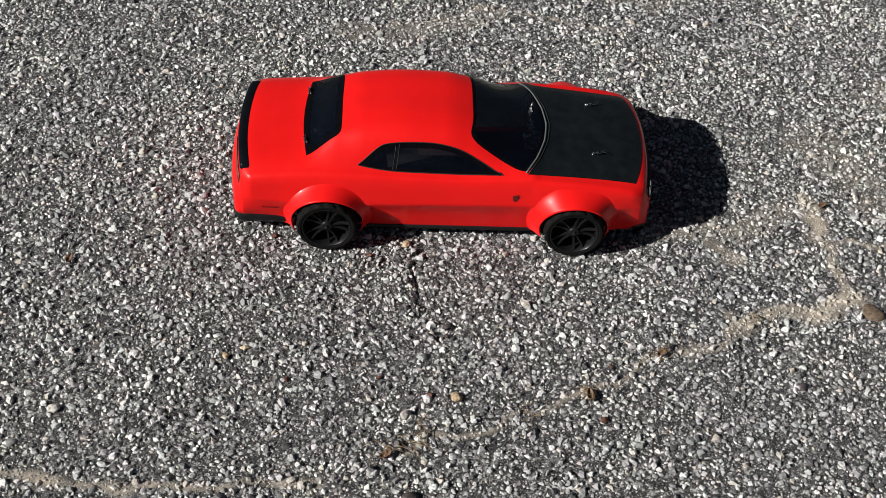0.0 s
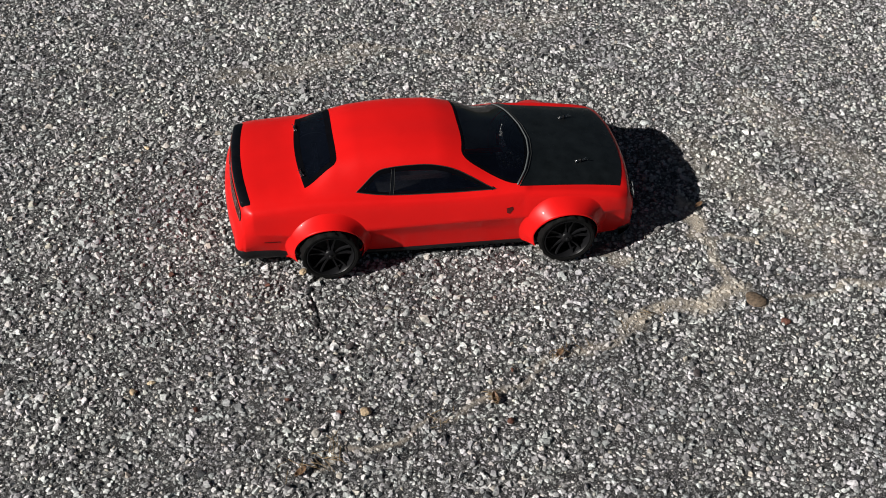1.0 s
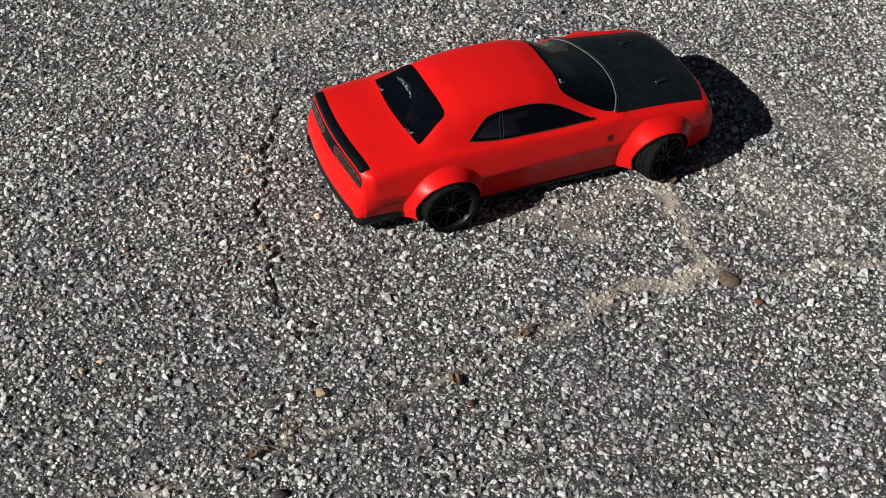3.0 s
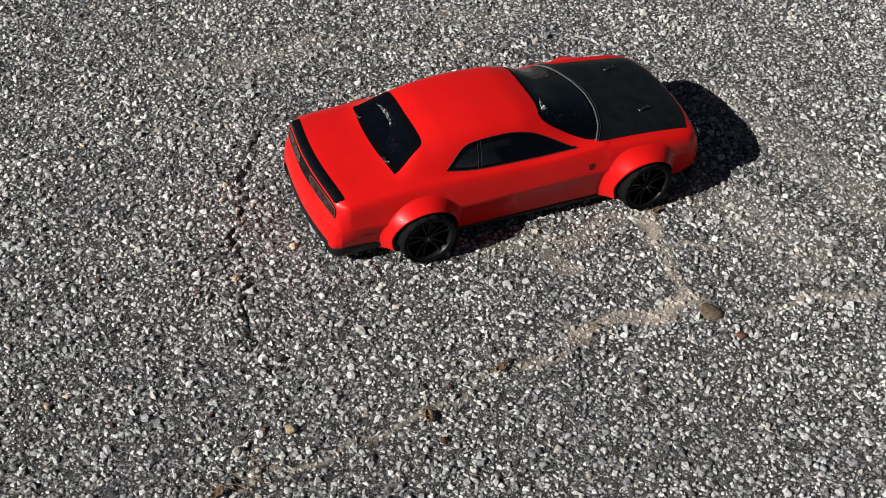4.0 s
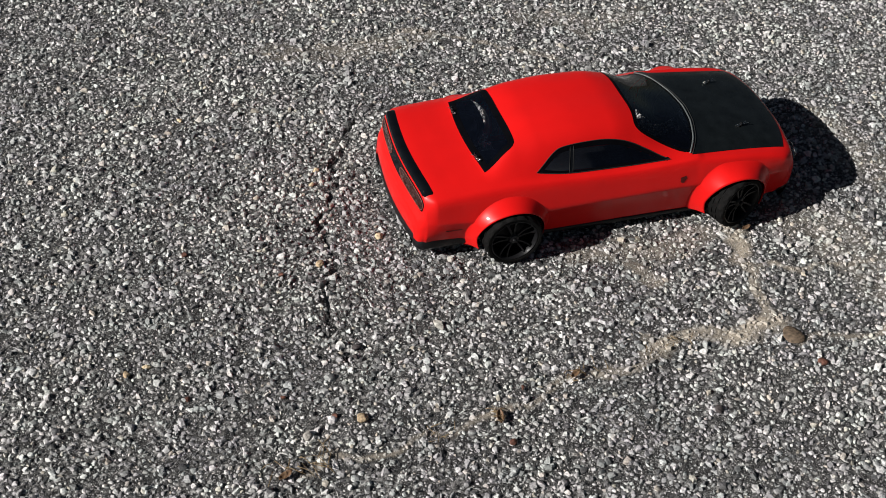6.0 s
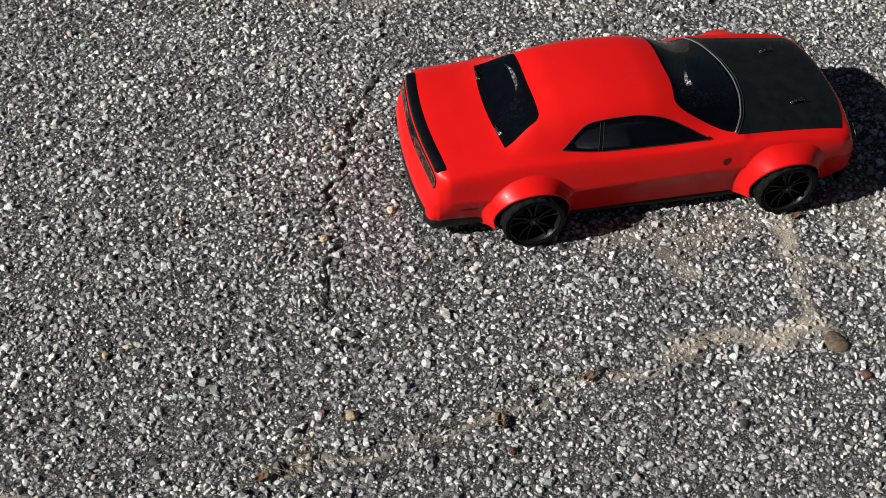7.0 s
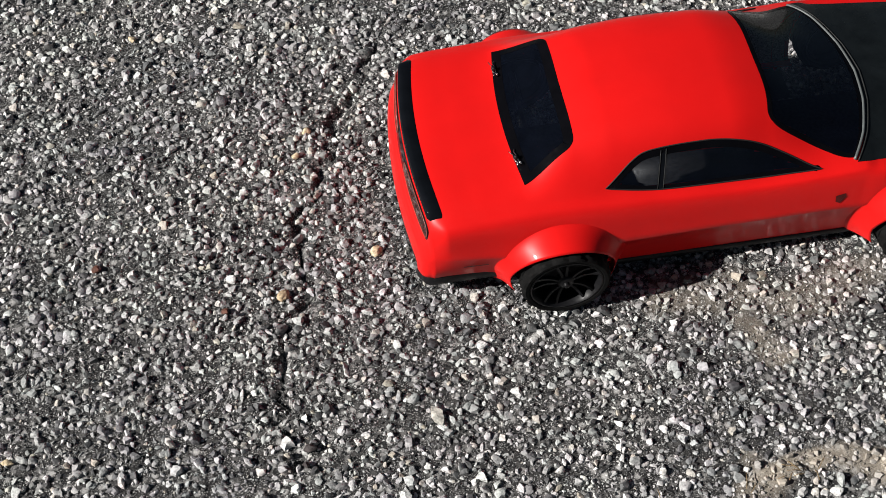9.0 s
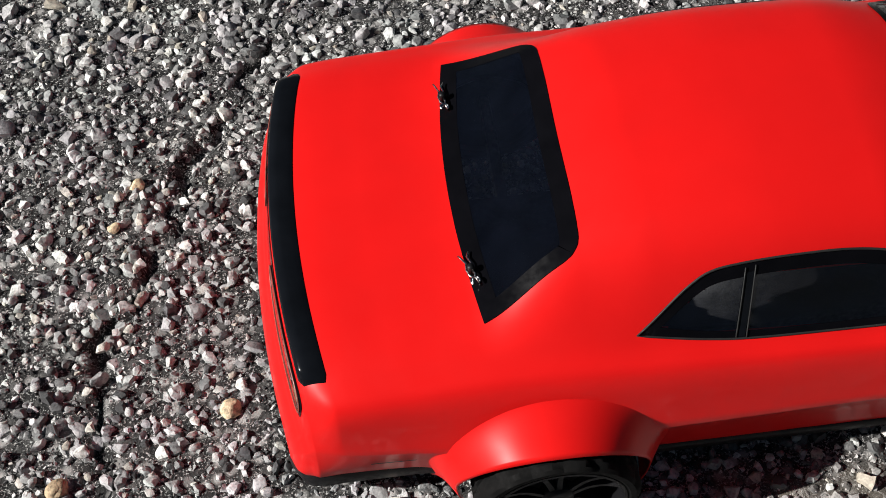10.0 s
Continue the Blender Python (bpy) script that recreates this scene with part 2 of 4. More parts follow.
# veins and drifts of sand: line, half width, strength
SAND = [
    ([(0.137, -0.108), (0.130, -0.135), (0.122, -0.160)], 0.013, 1.0),
    ([(0.122, -0.160), (0.130, -0.190), (0.113, -0.230), (0.101, -0.256)], 0.0065, 0.85),
    ([(0.044, -0.270), (0.082, -0.272), (0.108, -0.262)], 0.014, 1.0),
    ([(-0.037, -0.280), (0.000, -0.266), (0.044, -0.268)], 0.011, 0.85),
    ([(-0.034, -0.253), (-0.028, -0.285)], 0.008, 0.5),
    ([(0.137, -0.187), (0.209, -0.195), (0.27, -0.20)], 0.004, 0.6),
    ([(0.13, -0.298), (0.22, -0.305), (0.32, -0.33)], 0.005, 0.6),
    ([(-0.79, -0.275), (-0.69, -0.312), (-0.60, -0.337), (-0.508, -0.352)], 0.0045, 0.7),
    ([(-0.044, -0.285), (-0.138, -0.291), (-0.212, -0.318), (-0.306, -0.328), (-0.400, -0.336), (-0.440, -0.340)], 0.004, 0.55),
    ([(-0.303, 0.352), (-0.213, 0.335), (-0.099, 0.345)], 0.026, 0.34),
    ([(-0.12, 0.357), (-0.09, 0.350)], 0.010, 0.7),
    ([(-0.09, 0.345), (-0.02, 0.313), (0.06, 0.262)], 0.005, 0.5),
    ([(-0.05, -0.115), (0.02, -0.13), (0.10, -0.12)], 0.022, 0.36),
    ([(-0.010, -0.150), (0.006, -0.172)], 0.010, 0.45),
    ([(0.20, -0.02), (0.24, -0.13), (0.28, -0.25)], 0.05, 0.30),
    ([(0.33, 0.05), (0.38, -0.10), (0.42, -0.25)], 0.04, 0.30),
    ([(0.05, 0.36), (0.13, 0.33), (0.20, 0.34)], 0.03, 0.26),
]
CRACK = [(-0.235, 0.200), (-0.255, 0.140), (-0.277, 0.109), (-0.288, 0.072), (-0.304, 0.031), (-0.323, -0.002), (-0.320, -0.040), (-0.325, -0.071),
         (-0.341, -0.098), (-0.345, -0.122), (-0.352, -0.165), (-0.345, -0.21)]


def sand_at(x, y):
    wob_x, wob_y = (value_noise(x, y, 0.03, 5) - 0.5) * 0.02, (value_noise(x, y, 0.03, 9) - 0.5) * 0.02
    patchy = 0.55 * value_noise(x, y, 0.012, 3) + 0.45 * value_noise(x, y, 0.005, 4)
    out = np.zeros(np.shape(x))
    for line, half, strength in SAND:
        d = near_line(x + wob_x, y + wob_y, line)
        k = np.clip(1.5 - d / half, 0, 1) * strength
        out = np.maximum(out, np.clip(k * (0.35 + 1.3 * patchy) - 0.12, 0, 1))
    return out


def crack_at(x, y):
    wx = (value_noise(x, y, 0.010, 21) - 0.5) * 0.018
    wy = (value_noise(x, y, 0.010, 22) - 0.5) * 0.018
    gap = 0.0015 + 0.0026 * value_noise(x, y, 0.016, 23) ** 1.3
    return np.clip(1.6 - near_line(x + wx, y + wy, CRACK) / gap, 0, 1)


X0, X1, Y0, Y1 = -0.93, 0.76, -0.64, 0.72      # the stretch of ground near the car


def ground_height(x, y):
    h = 0.0016 * (value_noise(x, y, 0.006, 31) - 0.5) + 0.003 * (value_noise(x, y, 0.06, 32) - 0.5)
    return h - 0.0035 + 0.0011 * sand_at(x, y) - 0.006 * crack_at(x, y)


def strewn(x, y):
    """The stretch of ground that is strewn with modelled stones."""
    return (y < 0.70 - 0.333 * (x + 0.619)) & (y > -0.34 - 0.307 * (x + 0.79)) & (x < 0.18 + (y + 0.587) * 0.694) & (x > -0.89 + (y + 0.3) * 0.13)


def build_ground():
    step = 0.0034
    nx, ny = int((X1 - X0) / step), int((Y1 - Y0) / step)
    gx, gy = np.meshgrid(np.linspace(X0, X1, nx), np.linspace(Y0, Y1, ny))
    z = ground_height(gx, gy)
    edge = np.minimum.reduce([gx - X0, X1 - gx, gy - Y0, Y1 - gy])
    z = np.where(edge < 0.003, -0.003, z)
    sand = sand_at(gx, gy)
    co = np.stack([gx, gy, z], -1).reshape(-1, 3)
    idx = np.arange(nx * ny).reshape(ny, nx)
    quads = np.stack([idx[:-1, :-1], idx[:-1, 1:], idx[1:, 1:], idx[1:, :-1]], -1).reshape(-1, 4)
    # the same sheet goes on to the horizon
    far = 4000.0
    k = len(co)
    outer = [(-far, -far, -0.003), (far, -far, -0.003), (far, far, -0.003), (-far, far, -0.003)]
    inner = [idx[0, 0], idx[0, -1], idx[-1, -1], idx[-1, 0]]
    co = np.vstack([co, outer])
    rims = [list(idx[0, :]), list(idx[:, -1]), list(idx[-1, ::-1]), list(idx[::-1, 0])]
    faces = [tuple(int(i) for i in q) for q in quads]
    for n, rim in enumerate(rims):
        faces.append(tuple([k + n, k + (n + 1) % 4] + [int(i) for i in rim[::-1]]))
    me = bpy.data.meshes.new("ground")
    me.from_pydata(co.tolist(), [], faces)
    me.materials.append(GROUND)
    me.shade_smooth()
    at = me.attributes.new("sand", "FLOAT", "POINT")
    at.data.foreach_set("value", np.append(sand.ravel(), [0, 0, 0, 0]).astype(np.float32))
    at = me.attributes.new("worn", "FLOAT", "POINT")
    at.data.foreach_set("value", np.append(1.0 - (strewn(gx, gy) & (edge > 0.003)).ravel(), [1, 1, 1, 1]).astype(np.float32))
    for q in me.polygons[-4:]:
        q.use_smooth = False
    ob = new("ground", me)
    return tagged(ob, "worn grey asphalt with exposed stone, sand veins and a crack", "ground", kind="structure")


def chips(x, y, size, z, rng, m, shoulder):
    """Verts and faces of many low crushed-stone chips with m sides: a buried foot, a worn shoulder for the larger ones, and a tilted top."""
    n = len(x)
    ang = (np.arange(m)[None] + rng.uniform(-0.34, 0.34, (n, m))) * (2 * np.pi / m) + rng.uniform(0, 6.28, (n, 1))
    rad = size[:, None] * rng.uniform(0.68, 1.22, (n, m))
    squash, turn = rng.uniform(0.45, 1.0, (n, 1)), rng.uniform(0, np.pi, (n, 1))
    sx, sy = rng.uniform(-0.42, 0.42, (n, 1)), rng.uniform(-0.42, 0.42, (n, 1))
    high = size[:, None] * rng.uniform(0.45, 0.95, (n, 1))

    def level(r, share, off):
        u, v = r * np.cos(ang), r * np.sin(ang) * squash
        px, py = u * np.cos(turn) - v * np.sin(turn) + off[0], u * np.sin(turn) + v * np.cos(turn) + off[1]
        pz = share * (high + sx * px + sy * py) + (size[:, None] * rng.uniform(-0.07, 0.07, (n, m)) if share > 0 else -0.3 * size[:, None])
        return np.stack([px + x[:, None], py + y[:, None], z[:, None] + pz], -1)

    off = size[:, None] * rng.uniform(-0.16, 0.16, (n, 1)), size[:, None] * rng.uniform(-0.16, 0.16, (n, 1))
    still = (np.zeros((n, 1)),) * 2
    rings = [level(rad, 0.0, still)]
    if shoulder:
        rings.append(level(rad * rng.uniform(0.84, 1.0, (n, m)), 0.62, still))
    rings.append(level(rad * rng.uniform(0.42, 0.72, (n, m)), 1.0, off))
    k = np.arange(m)
    side = np.concatenate([np.stack([k, (k + 1) % m, m + (k + 1) % m, m + k], -1) + j * m for j in range(len(rings) - 1)])
    return np.concatenate(rings, 1), side


def build_chips(rng, coarse):
    """One mesh of many stones: the coarse ones, or the fines between them."""
    cell, keep = (0.0050, 0.93) if coarse else (0.0030, 0.76)
    nx, ny = int((X1 - X0) / cell), int((Y1 - Y0) / cell)
    gx, gy = np.meshgrid(np.arange(nx), np.arange(ny))
    x = X0 + (gx.ravel() + 0.5 * (gy.ravel() % 2) + rng.uniform(0.05, 0.95, nx * ny)) * cell
    y = Y0 + (gy.ravel() + rng.uniform(0.05, 0.95, nx * ny)) * cell
    sand = sand_at(x, y)
    ok = (rng.uniform(0, 1, nx * ny) < keep) & (crack_at(x, y) < 0.5) & strewn(x, y) & (rng.uniform(0, 1, nx * ny) > sand * (0.35 if coarse else 0.15))
    x, y, sand = x[ok], y[ok], sand[ok]
    n = len(x)
    k = rng.uniform(0, 1, n)
    if coarse:
        size, shade, m = rng.gamma(6.0, 0.00039, n).clip(0.0012, 0.0054), 0.14 + 0.86 * k, 7
    else:
        size, shade, m = rng.uniform(0.0006, 0.0018, n), np.where(k < 0.64, k * 0.22, 0.42 + (k - 0.64) * 1.4), 4
    z = ground_height(x, y) + rng.uniform(-0.25, 0.15, n) * size - 0.0004
    z = np.minimum(z, -0.0003 - size * 0.55)
    verts, side = chips(x, y, size, z, rng, m, coarse)
    v, q = verts.shape[1], len(side)
    base = (np.arange(n) * v)[:, None]
    loops = np.concatenate([side.reshape(1, -1) + base, np.arange(v - m, v)[None] + base], 1).ravel().astype(np.int32)
    starts = (np.arange(q + 1)[None] * 4 + (np.arange(n) * (4 * q + m))[:, None]).ravel().astype(np.int32)
    me = bpy.data.meshes.new("gravel_chips")
    me.vertices.add(n * v)
    me.vertices.foreach_set("co", verts.reshape(-1).astype(np.float32))
    me.loops.add(len(loops))
    me.loops.foreach_set("vertex_index", loops)
    me.polygons.add(len(starts))
    me.polygons.foreach_set("loop_start", starts)
    me.update(calc_edges=True)
    me.validate()
    me.set_sharp_from_angle(angle=radians(38))
    me.materials.append(STONE)
    for name, values in (("sand", sand), ("shade", shade)):
        me.attributes.new(name, "FLOAT", "POINT").data.foreach_set("value", np.repeat(values, v).astype(np.float32))
    return me


# ---------------------------------------------------------------- the car's shell
# stations along the car (mm) with eight points (y, z) from the roof's middle to the sill
STATIONS = {
    -235.5: ((0, 47), (30, 47), (55, 46), (64, 44), (71, 42), (75, 37), (77, 28), (76, 26)),
    -234: ((0, 57), (30, 57), (56, 56), (70, 54), (78, 50), (82, 43), (84, 30), (82, 25.5)),
    -231: ((0, 62.5), (30, 62.5), (58, 61.5), (75, 59), (82.5, 55), (86, 47), (87, 32), (85, 25)),
    -229: ((0, 66), (30, 66), (58, 65), (76, 63), (84, 58.5), (87.5, 49), (88, 33), (85.5, 25)),
    -227.5: ((0, 78), (32, 78), (59, 76.5), (76.5, 73), (84.5, 65), (88.3, 51), (89, 33.5), (86, 24.8)),
    -226: ((0, 85), (32, 85), (60, 83.5), (77, 79), (85, 69), (89, 53), (89.5, 34), (86.5, 24.5)),
    -216: ((0, 90), (34, 90), (62, 88.5), (79, 84), (89.6, 76.5), (92.3, 53.5), (89.5, 35), (86, 24)),
    -190: ((0, 93), (34, 92.7), (62, 91), (80, 86.5), (90.1, 78.5), (94.7, 52.9), (89.6, 35.3), (85.9, 22)),
    -160: ((0, 96), (34, 95.5), (62, 93.6), (80, 88.5), (90.0, 80.5), (97.1, 50.3), (90.8, 35), (87.7, 13)),
    -122: ((0, 120.5), (33, 119.5), (54, 114.5), (78, 92), (90.0, 82.5), (97.1, 52.0), (90.3, 36), (86.7, 13)),
    -95: ((0, 127.5), (33, 127), (57, 118.5), (78, 91.5), (90.0, 82.5), (96.6, 52.4), (89.8, 36), (84.7, 13)),
    -50: ((0, 130.5), (34, 130), (59, 120.5), (79, 90), (90.0, 81.5), (96.1, 53.2), (89.3, 36), (84.7, 13)),
    -10: ((0, 129.5), (34, 129), (59, 119.5), (80, 88.5), (90.0, 80.5), (95.6, 53.8), (88.8, 36), (84.7, 13)),
    20: ((0, 125), (34, 124), (58, 114.5), (81, 87.5), (90.0, 80.5), (95.6, 54.3), (88.8, 36), (84.7, 13)),
    55: ((0, 109), (32, 108), (59, 101), (82.5, 87.5), (90.0, 80.5), (95.6, 54.9), (88.8, 36), (84.7, 13)),
    85: ((0, 97), (32, 96.3), (62, 93.5), (82.5, 88.5), (90.0, 81.5), (96.1, 55.4), (89.8, 36), (84.7, 13)),
    95: ((0, 93.5), (32, 93), (61, 91), (80.5, 87), (90.5, 81.5), (96.6, 55.6), (89.8, 36), (84.7, 13)),
    130: ((0, 90.5), (34, 90.2), (61, 88), (78.5, 84), (91.0, 80.5), (96.6, 56.2), (89.8, 36), (86.7, 13)),
    170: ((0, 86.5), (34, 86.3), (61, 84), (77.5, 80), (90.5, 76.5), (95.7, 54.4), (89.2, 35.7), (85.3, 13)),
    196: ((0, 82), (34, 82), (61, 80), (77.5, 76.5), (90.5, 71.5), (91.8, 52.5), (87, 36), (81.5, 13)),
    207: ((0, 78), (34, 78), (60, 76), (78, 73), (88, 66), (90, 52), (87, 36), (82, 18)),
    213: ((0, 69), (32, 69), (58, 67), (77, 64), (85, 57), (85, 46), (84, 34), (80, 18)),
    217: ((0, 56), (32, 56), (56, 55), (75, 52), (81, 48), (81, 41), (81, 32), (78, 18)),
}
SX = np.array(sorted(STATIONS), float)
SP = np.array([STATIONS[s] for s in sorted(STATIONS)], float)              # stations x 8 x 2
_h = np.diff(SX)
_d = np.diff(SP, axis=0) / _h[:, None, None]
_m = np.zeros_like(SP)
_m[0], _m[-1] = _d[0], _d[-1]
for _i in range(1, len(SX) - 1):                                  # monotone slopes along the car
    a, b = _d[_i - 1], _d[_i]
    w1, w2 = 2 * _h[_i] + _h[_i - 1], _h[_i] + 2 * _h[_i - 1]
    with np.errstate(divide="ignore", invalid="ignore"):
        _m[_i] = np.where(a * b > 0, (w1 + w2) / (w1 / np.where(a == 0, 1, a) + w2 / np.where(b == 0, 1, b)), 0)


def shell(s, v):
    """The shell's place in metres at station s (mm) and across v: 0 in the middle, 3 at the belt, 7 at the sill; v < 0 on the left."""
    s, v = np.broadcast_arrays(np.asarray(s, float), np.asarray(v, float))
    i = np.clip(np.searchsorted(SX, s) - 1, 0, len(SX) - 2)
    t = ((s - SX[i]) / _h[i])[..., None, None]
    hh = _h[i][..., None, None]
    c = ((2 * t**3 - 3 * t**2 + 1) * SP[i] + (t**3 - 2 * t**2 + t) * hh * _m[i] + (3 * t**2 - 2 * t**3) * SP[i + 1] + (t**3 - t**2) * hh * _m[i + 1])
    a = np.abs(v)
    k = np.clip(np.floor(a).astype(int), 0, 6)
    u = (a - k)[..., None]
    def at(j):
        p = np.take_along_axis(c, np.clip(np.abs(j), 0, 7)[..., None, None], axis=-2)[..., 0, :]
        return np.where((j < 0)[..., None], p * (-1, 1), p)
    p0, p1, p2, p3 = at(k - 1), at(k), at(k + 1), at(k + 2)
    # the flank's crease
    p3 = np.where((k == 4)[..., None], 2 * p2 - p1, p3)
    p0 = np.where((k == 5)[..., None], 2 * p1 - p2, p0)
    yz = 0.5 * (2 * p1 + (p2 - p0) * u + (2 * p0 - 5 * p1 + 4 * p2 - p3) * u**2 + (3 * p1 - p0 - 3 * p2 + p3) * u**3)
    y, z = yz[..., 0], yz[..., 1]
    def ease(q):
        q = np.clip(q, 0, 1)
        return q * q * (3 - 2 * q)
    round_off = np.clip(1 - (y / 92) ** 2, 0, 1)
    x = s - 10 * round_off * ease((-110 - s) / 100) + (13 - 3 * ease((s - 120) / 80)) * round_off * ease((s - 10) / 90)
    return np.stack([x, -np.sign(v + 1e-9) * y, z], -1) / 1000


def shell_normal(s, v):
    e = 0.3
    du = shell(np.clip(s + e, SX[0], SX[-1]), v) - shell(np.clip(s - e, SX[0], SX[-1]), v)
    sign = np.sign(np.asarray(v) + 1e-9)
    dv = shell(s, sign * np.clip(np.abs(v) + 0.01, 0, 7)) - shell(s, sign * np.clip(np.abs(v) - 0.01, 0, 7))
    n = np.cross(dv * sign[..., None], du)
    return n / np.maximum(np.linalg.norm(n, axis=-1, keepdims=True), 1e-12)


def inside(s, v, loop):
    """Whether (s, v) lies in a polygon."""
    out = np.zeros(np.shape(s), bool)
    n = len(loop)
    for (ax, ay), (bx, by) in zip(loop, loop[1:] + loop[:1]):
        cross = (ay > v) != (by > v)
        with np.errstate(divide="ignore", invalid="ignore"):
            out ^= cross & (s < (bx - ax) * (v - ay) / (by - ay) + ax)
    return out


def rounded(loop, corner=0.25, rounds=3):
    """Corner cutting for an outline in (s, v); corners marked sharp (third value) stay."""
    for _ in range(rounds):
        out = []
        for i, p in enumerate(loop):
            q = loop[(i + 1) % len(loop)]
            o = loop[i - 1]
            if len(p) == 3:
                out.append(p)
            else:
                out.append((p[0] + (o[0] - p[0]) * corner, p[1] + (o[1] - p[1]) * corner))
                out.append((p[0] + (q[0] - p[0]) * corner, p[1] + (q[1] - p[1]) * corner))
        loop = out
    return [(p[0], p[1]) for p in loop]


def dense(loop, gap=3.0):
    out = []
    for (a, b), (c, d) in zip(loop, loop[1:] + loop[:1]):
        n = max(1, int(math.hypot(c - a, (d - b) * 22) / gap))
        out += [(a + (c - a) * k / n, b + (d - b) * k / n) for k in range(n)]
    return out


def inset(loop, mm):
    """An outline drawn in by some millimetres (v counts as 22 mm)."""
    pts = [Vector((s, v * 22)) for s, v in loop]
    area = sum(a.x * b.y - b.x * a.y for a, b in zip(pts, pts[1:] + pts[:1]))
    out = []
    for i, p in enumerate(pts):
        a, b = (p - pts[i - 1]).normalized(), (pts[(i + 1) % len(pts)] - p).normalized()
        n = Vector((-a.y - b.y, a.x + b.x))
        n = n.normalized() if n.length > 1e-6 else Vector((-a.y, a.x))
        q = p + n * (mm if area > 0 else -mm) / max(0.5, n.dot(Vector((-a.y, a.x))))
        out.append((q.x, q.y / 22))
    return out


def patch(loop, lift, step=2.5, thick=0.0):
    """A sheet over the shell within an outline, lifted by some mm."""
    bm = bmesh.new()
    loop = dense(loop, step)
    verts = [bm.verts.new((s, v * 22, 0)) for s, v in loop]
    bm.faces.new(verts)
    lo_s, hi_s = min(p[0] for p in loop), max(p[0] for p in loop)
    lo_v, hi_v = min(p[1] for p in loop) * 22, max(p[1] for p in loop) * 22
    for axis, lo, hi in ((0, lo_s, hi_s), (1, lo_v, hi_v)):
        n = max(1, int((hi - lo) / (step * 1.6)))
        for k in range(1, n):
            co = [0, 0, 0]
            co[axis] = lo + (hi - lo) * k / n
            no = [0, 0, 0]
            no[axis] = 1
            bmesh.ops.bisect_plane(bm, geom=bm.verts[:] + bm.edges[:] + bm.faces[:], plane_co=co, plane_no=no, dist=1e-4)
    sv = np.array([(w.co.x, w.co.y / 22) for w in bm.verts])
    p = shell(sv[:, 0], sv[:, 1]) + shell_normal(sv[:, 0], sv[:, 1]) * (lift(sv[:, 0], sv[:, 1])[:, None] if callable(lift) else lift) / 1000
    for w, q in zip(bm.verts, p):
        w.co = q
    bm.normal_update()
    mid = sum((f.normal.z for f in bm.faces))
    side = sum((f.normal.y * (-1 if sv[0, 1] > 0 else 1) for f in bm.faces))
    if mid + side < 0:
        bmesh.ops.reverse_faces(bm, faces=bm.faces[:])
    if thick:
        bmesh.ops.solidify(bm, geom=bm.faces[:], thickness=thick / 1000)
    return bm


def ring(outer, inner, lift):
    """A flat band between two outlines of equal count on the shell."""
    n = len(outer)
    sv = np.array(outer + inner)
    p = shell(sv[:, 0], sv[:, 1]) + shell_normal(sv[:, 0], sv[:, 1]) * lift / 1000
    return list(map(tuple, p)), [(i, (i + 1) % n, n + (i + 1) % n, n + i) for i in range(n)]


def paired(outer, inner, gap=3.0):
    """Both outlines cut into equal counts of short steps."""
    a_out, b_out = [], []
    for i in range(len(outer)):
        (a, b), (c, d), (e, f), (g, h) = outer[i], outer[(i + 1) % len(outer)], inner[i], inner[(i + 1) % len(inner)]
        n = max(1, int(math.hypot(c - a, (d - b) * 22) / gap))
        for k in range(n):
            a_out.append((a + (c - a) * k / n, b + (d - b) * k / n))
            b_out.append((e + (g - e) * k / n, f + (h - f) * k / n))
    return a_out, b_out


def along(loop, lift):
    sv = np.array(loop)
    return [tuple(q) for q in shell(sv[:, 0], sv[:, 1]) + shell_normal(sv[:, 0], sv[:, 1]) * lift / 1000]


def both(loop):
    """An outline given for v >= 0, mirrored to the left side."""
    return [(s, -v) for s, v in reversed(loop)]


def across(half):
    """Closes a half outline, given from the middle to the middle with v >= 0, over the middle line."""
    mirror = [(p[0], -p[1], *p[2:]) for p in reversed(half) if p[1] > 0]
    return list(half) + mirror


REAR_GLASS = rounded(across([(-159.5, 0), (-159, 0.8), (-156.2, 2.18, 1), (-140, 2.08), (-121.0, 1.99), (-120.5, 1.0), (-121, 0)]), 0.2)
WINDSCREEN = rounded(across([(92.5, 0), (90.5, 0.8), (86, 1.8), (79, 2.75), (70, 2.72), (50, 2.38), (17, 1.98), (21, 1.0), (21, 0)]), 0.22)
SIDE_GLASS = rounded([(-102.7, 2.965, 1), (-82, 3.11), (-62, 3.19), (-2, 3.09), (54, 2.99, 1), (36, 2.63), (10, 2.33), (-20, 2.20), (-55, 2.225), (-75, 2.29), (-86, 2.50)], 0.2)
HOOD_EDGE = rounded(across([(204, 0), (203, 1.2), (198, 3.0, 1), (150, 3.02), (100, 3.0), (79.0, 2.93, 1), (86.2, 1.9, 1), (92.2, 0.9, 1), (94.3, 0)]), 0.15, 2)
HUB_X, HUB_Z, HUB_Y = 0.135, 0.033, 0.1155


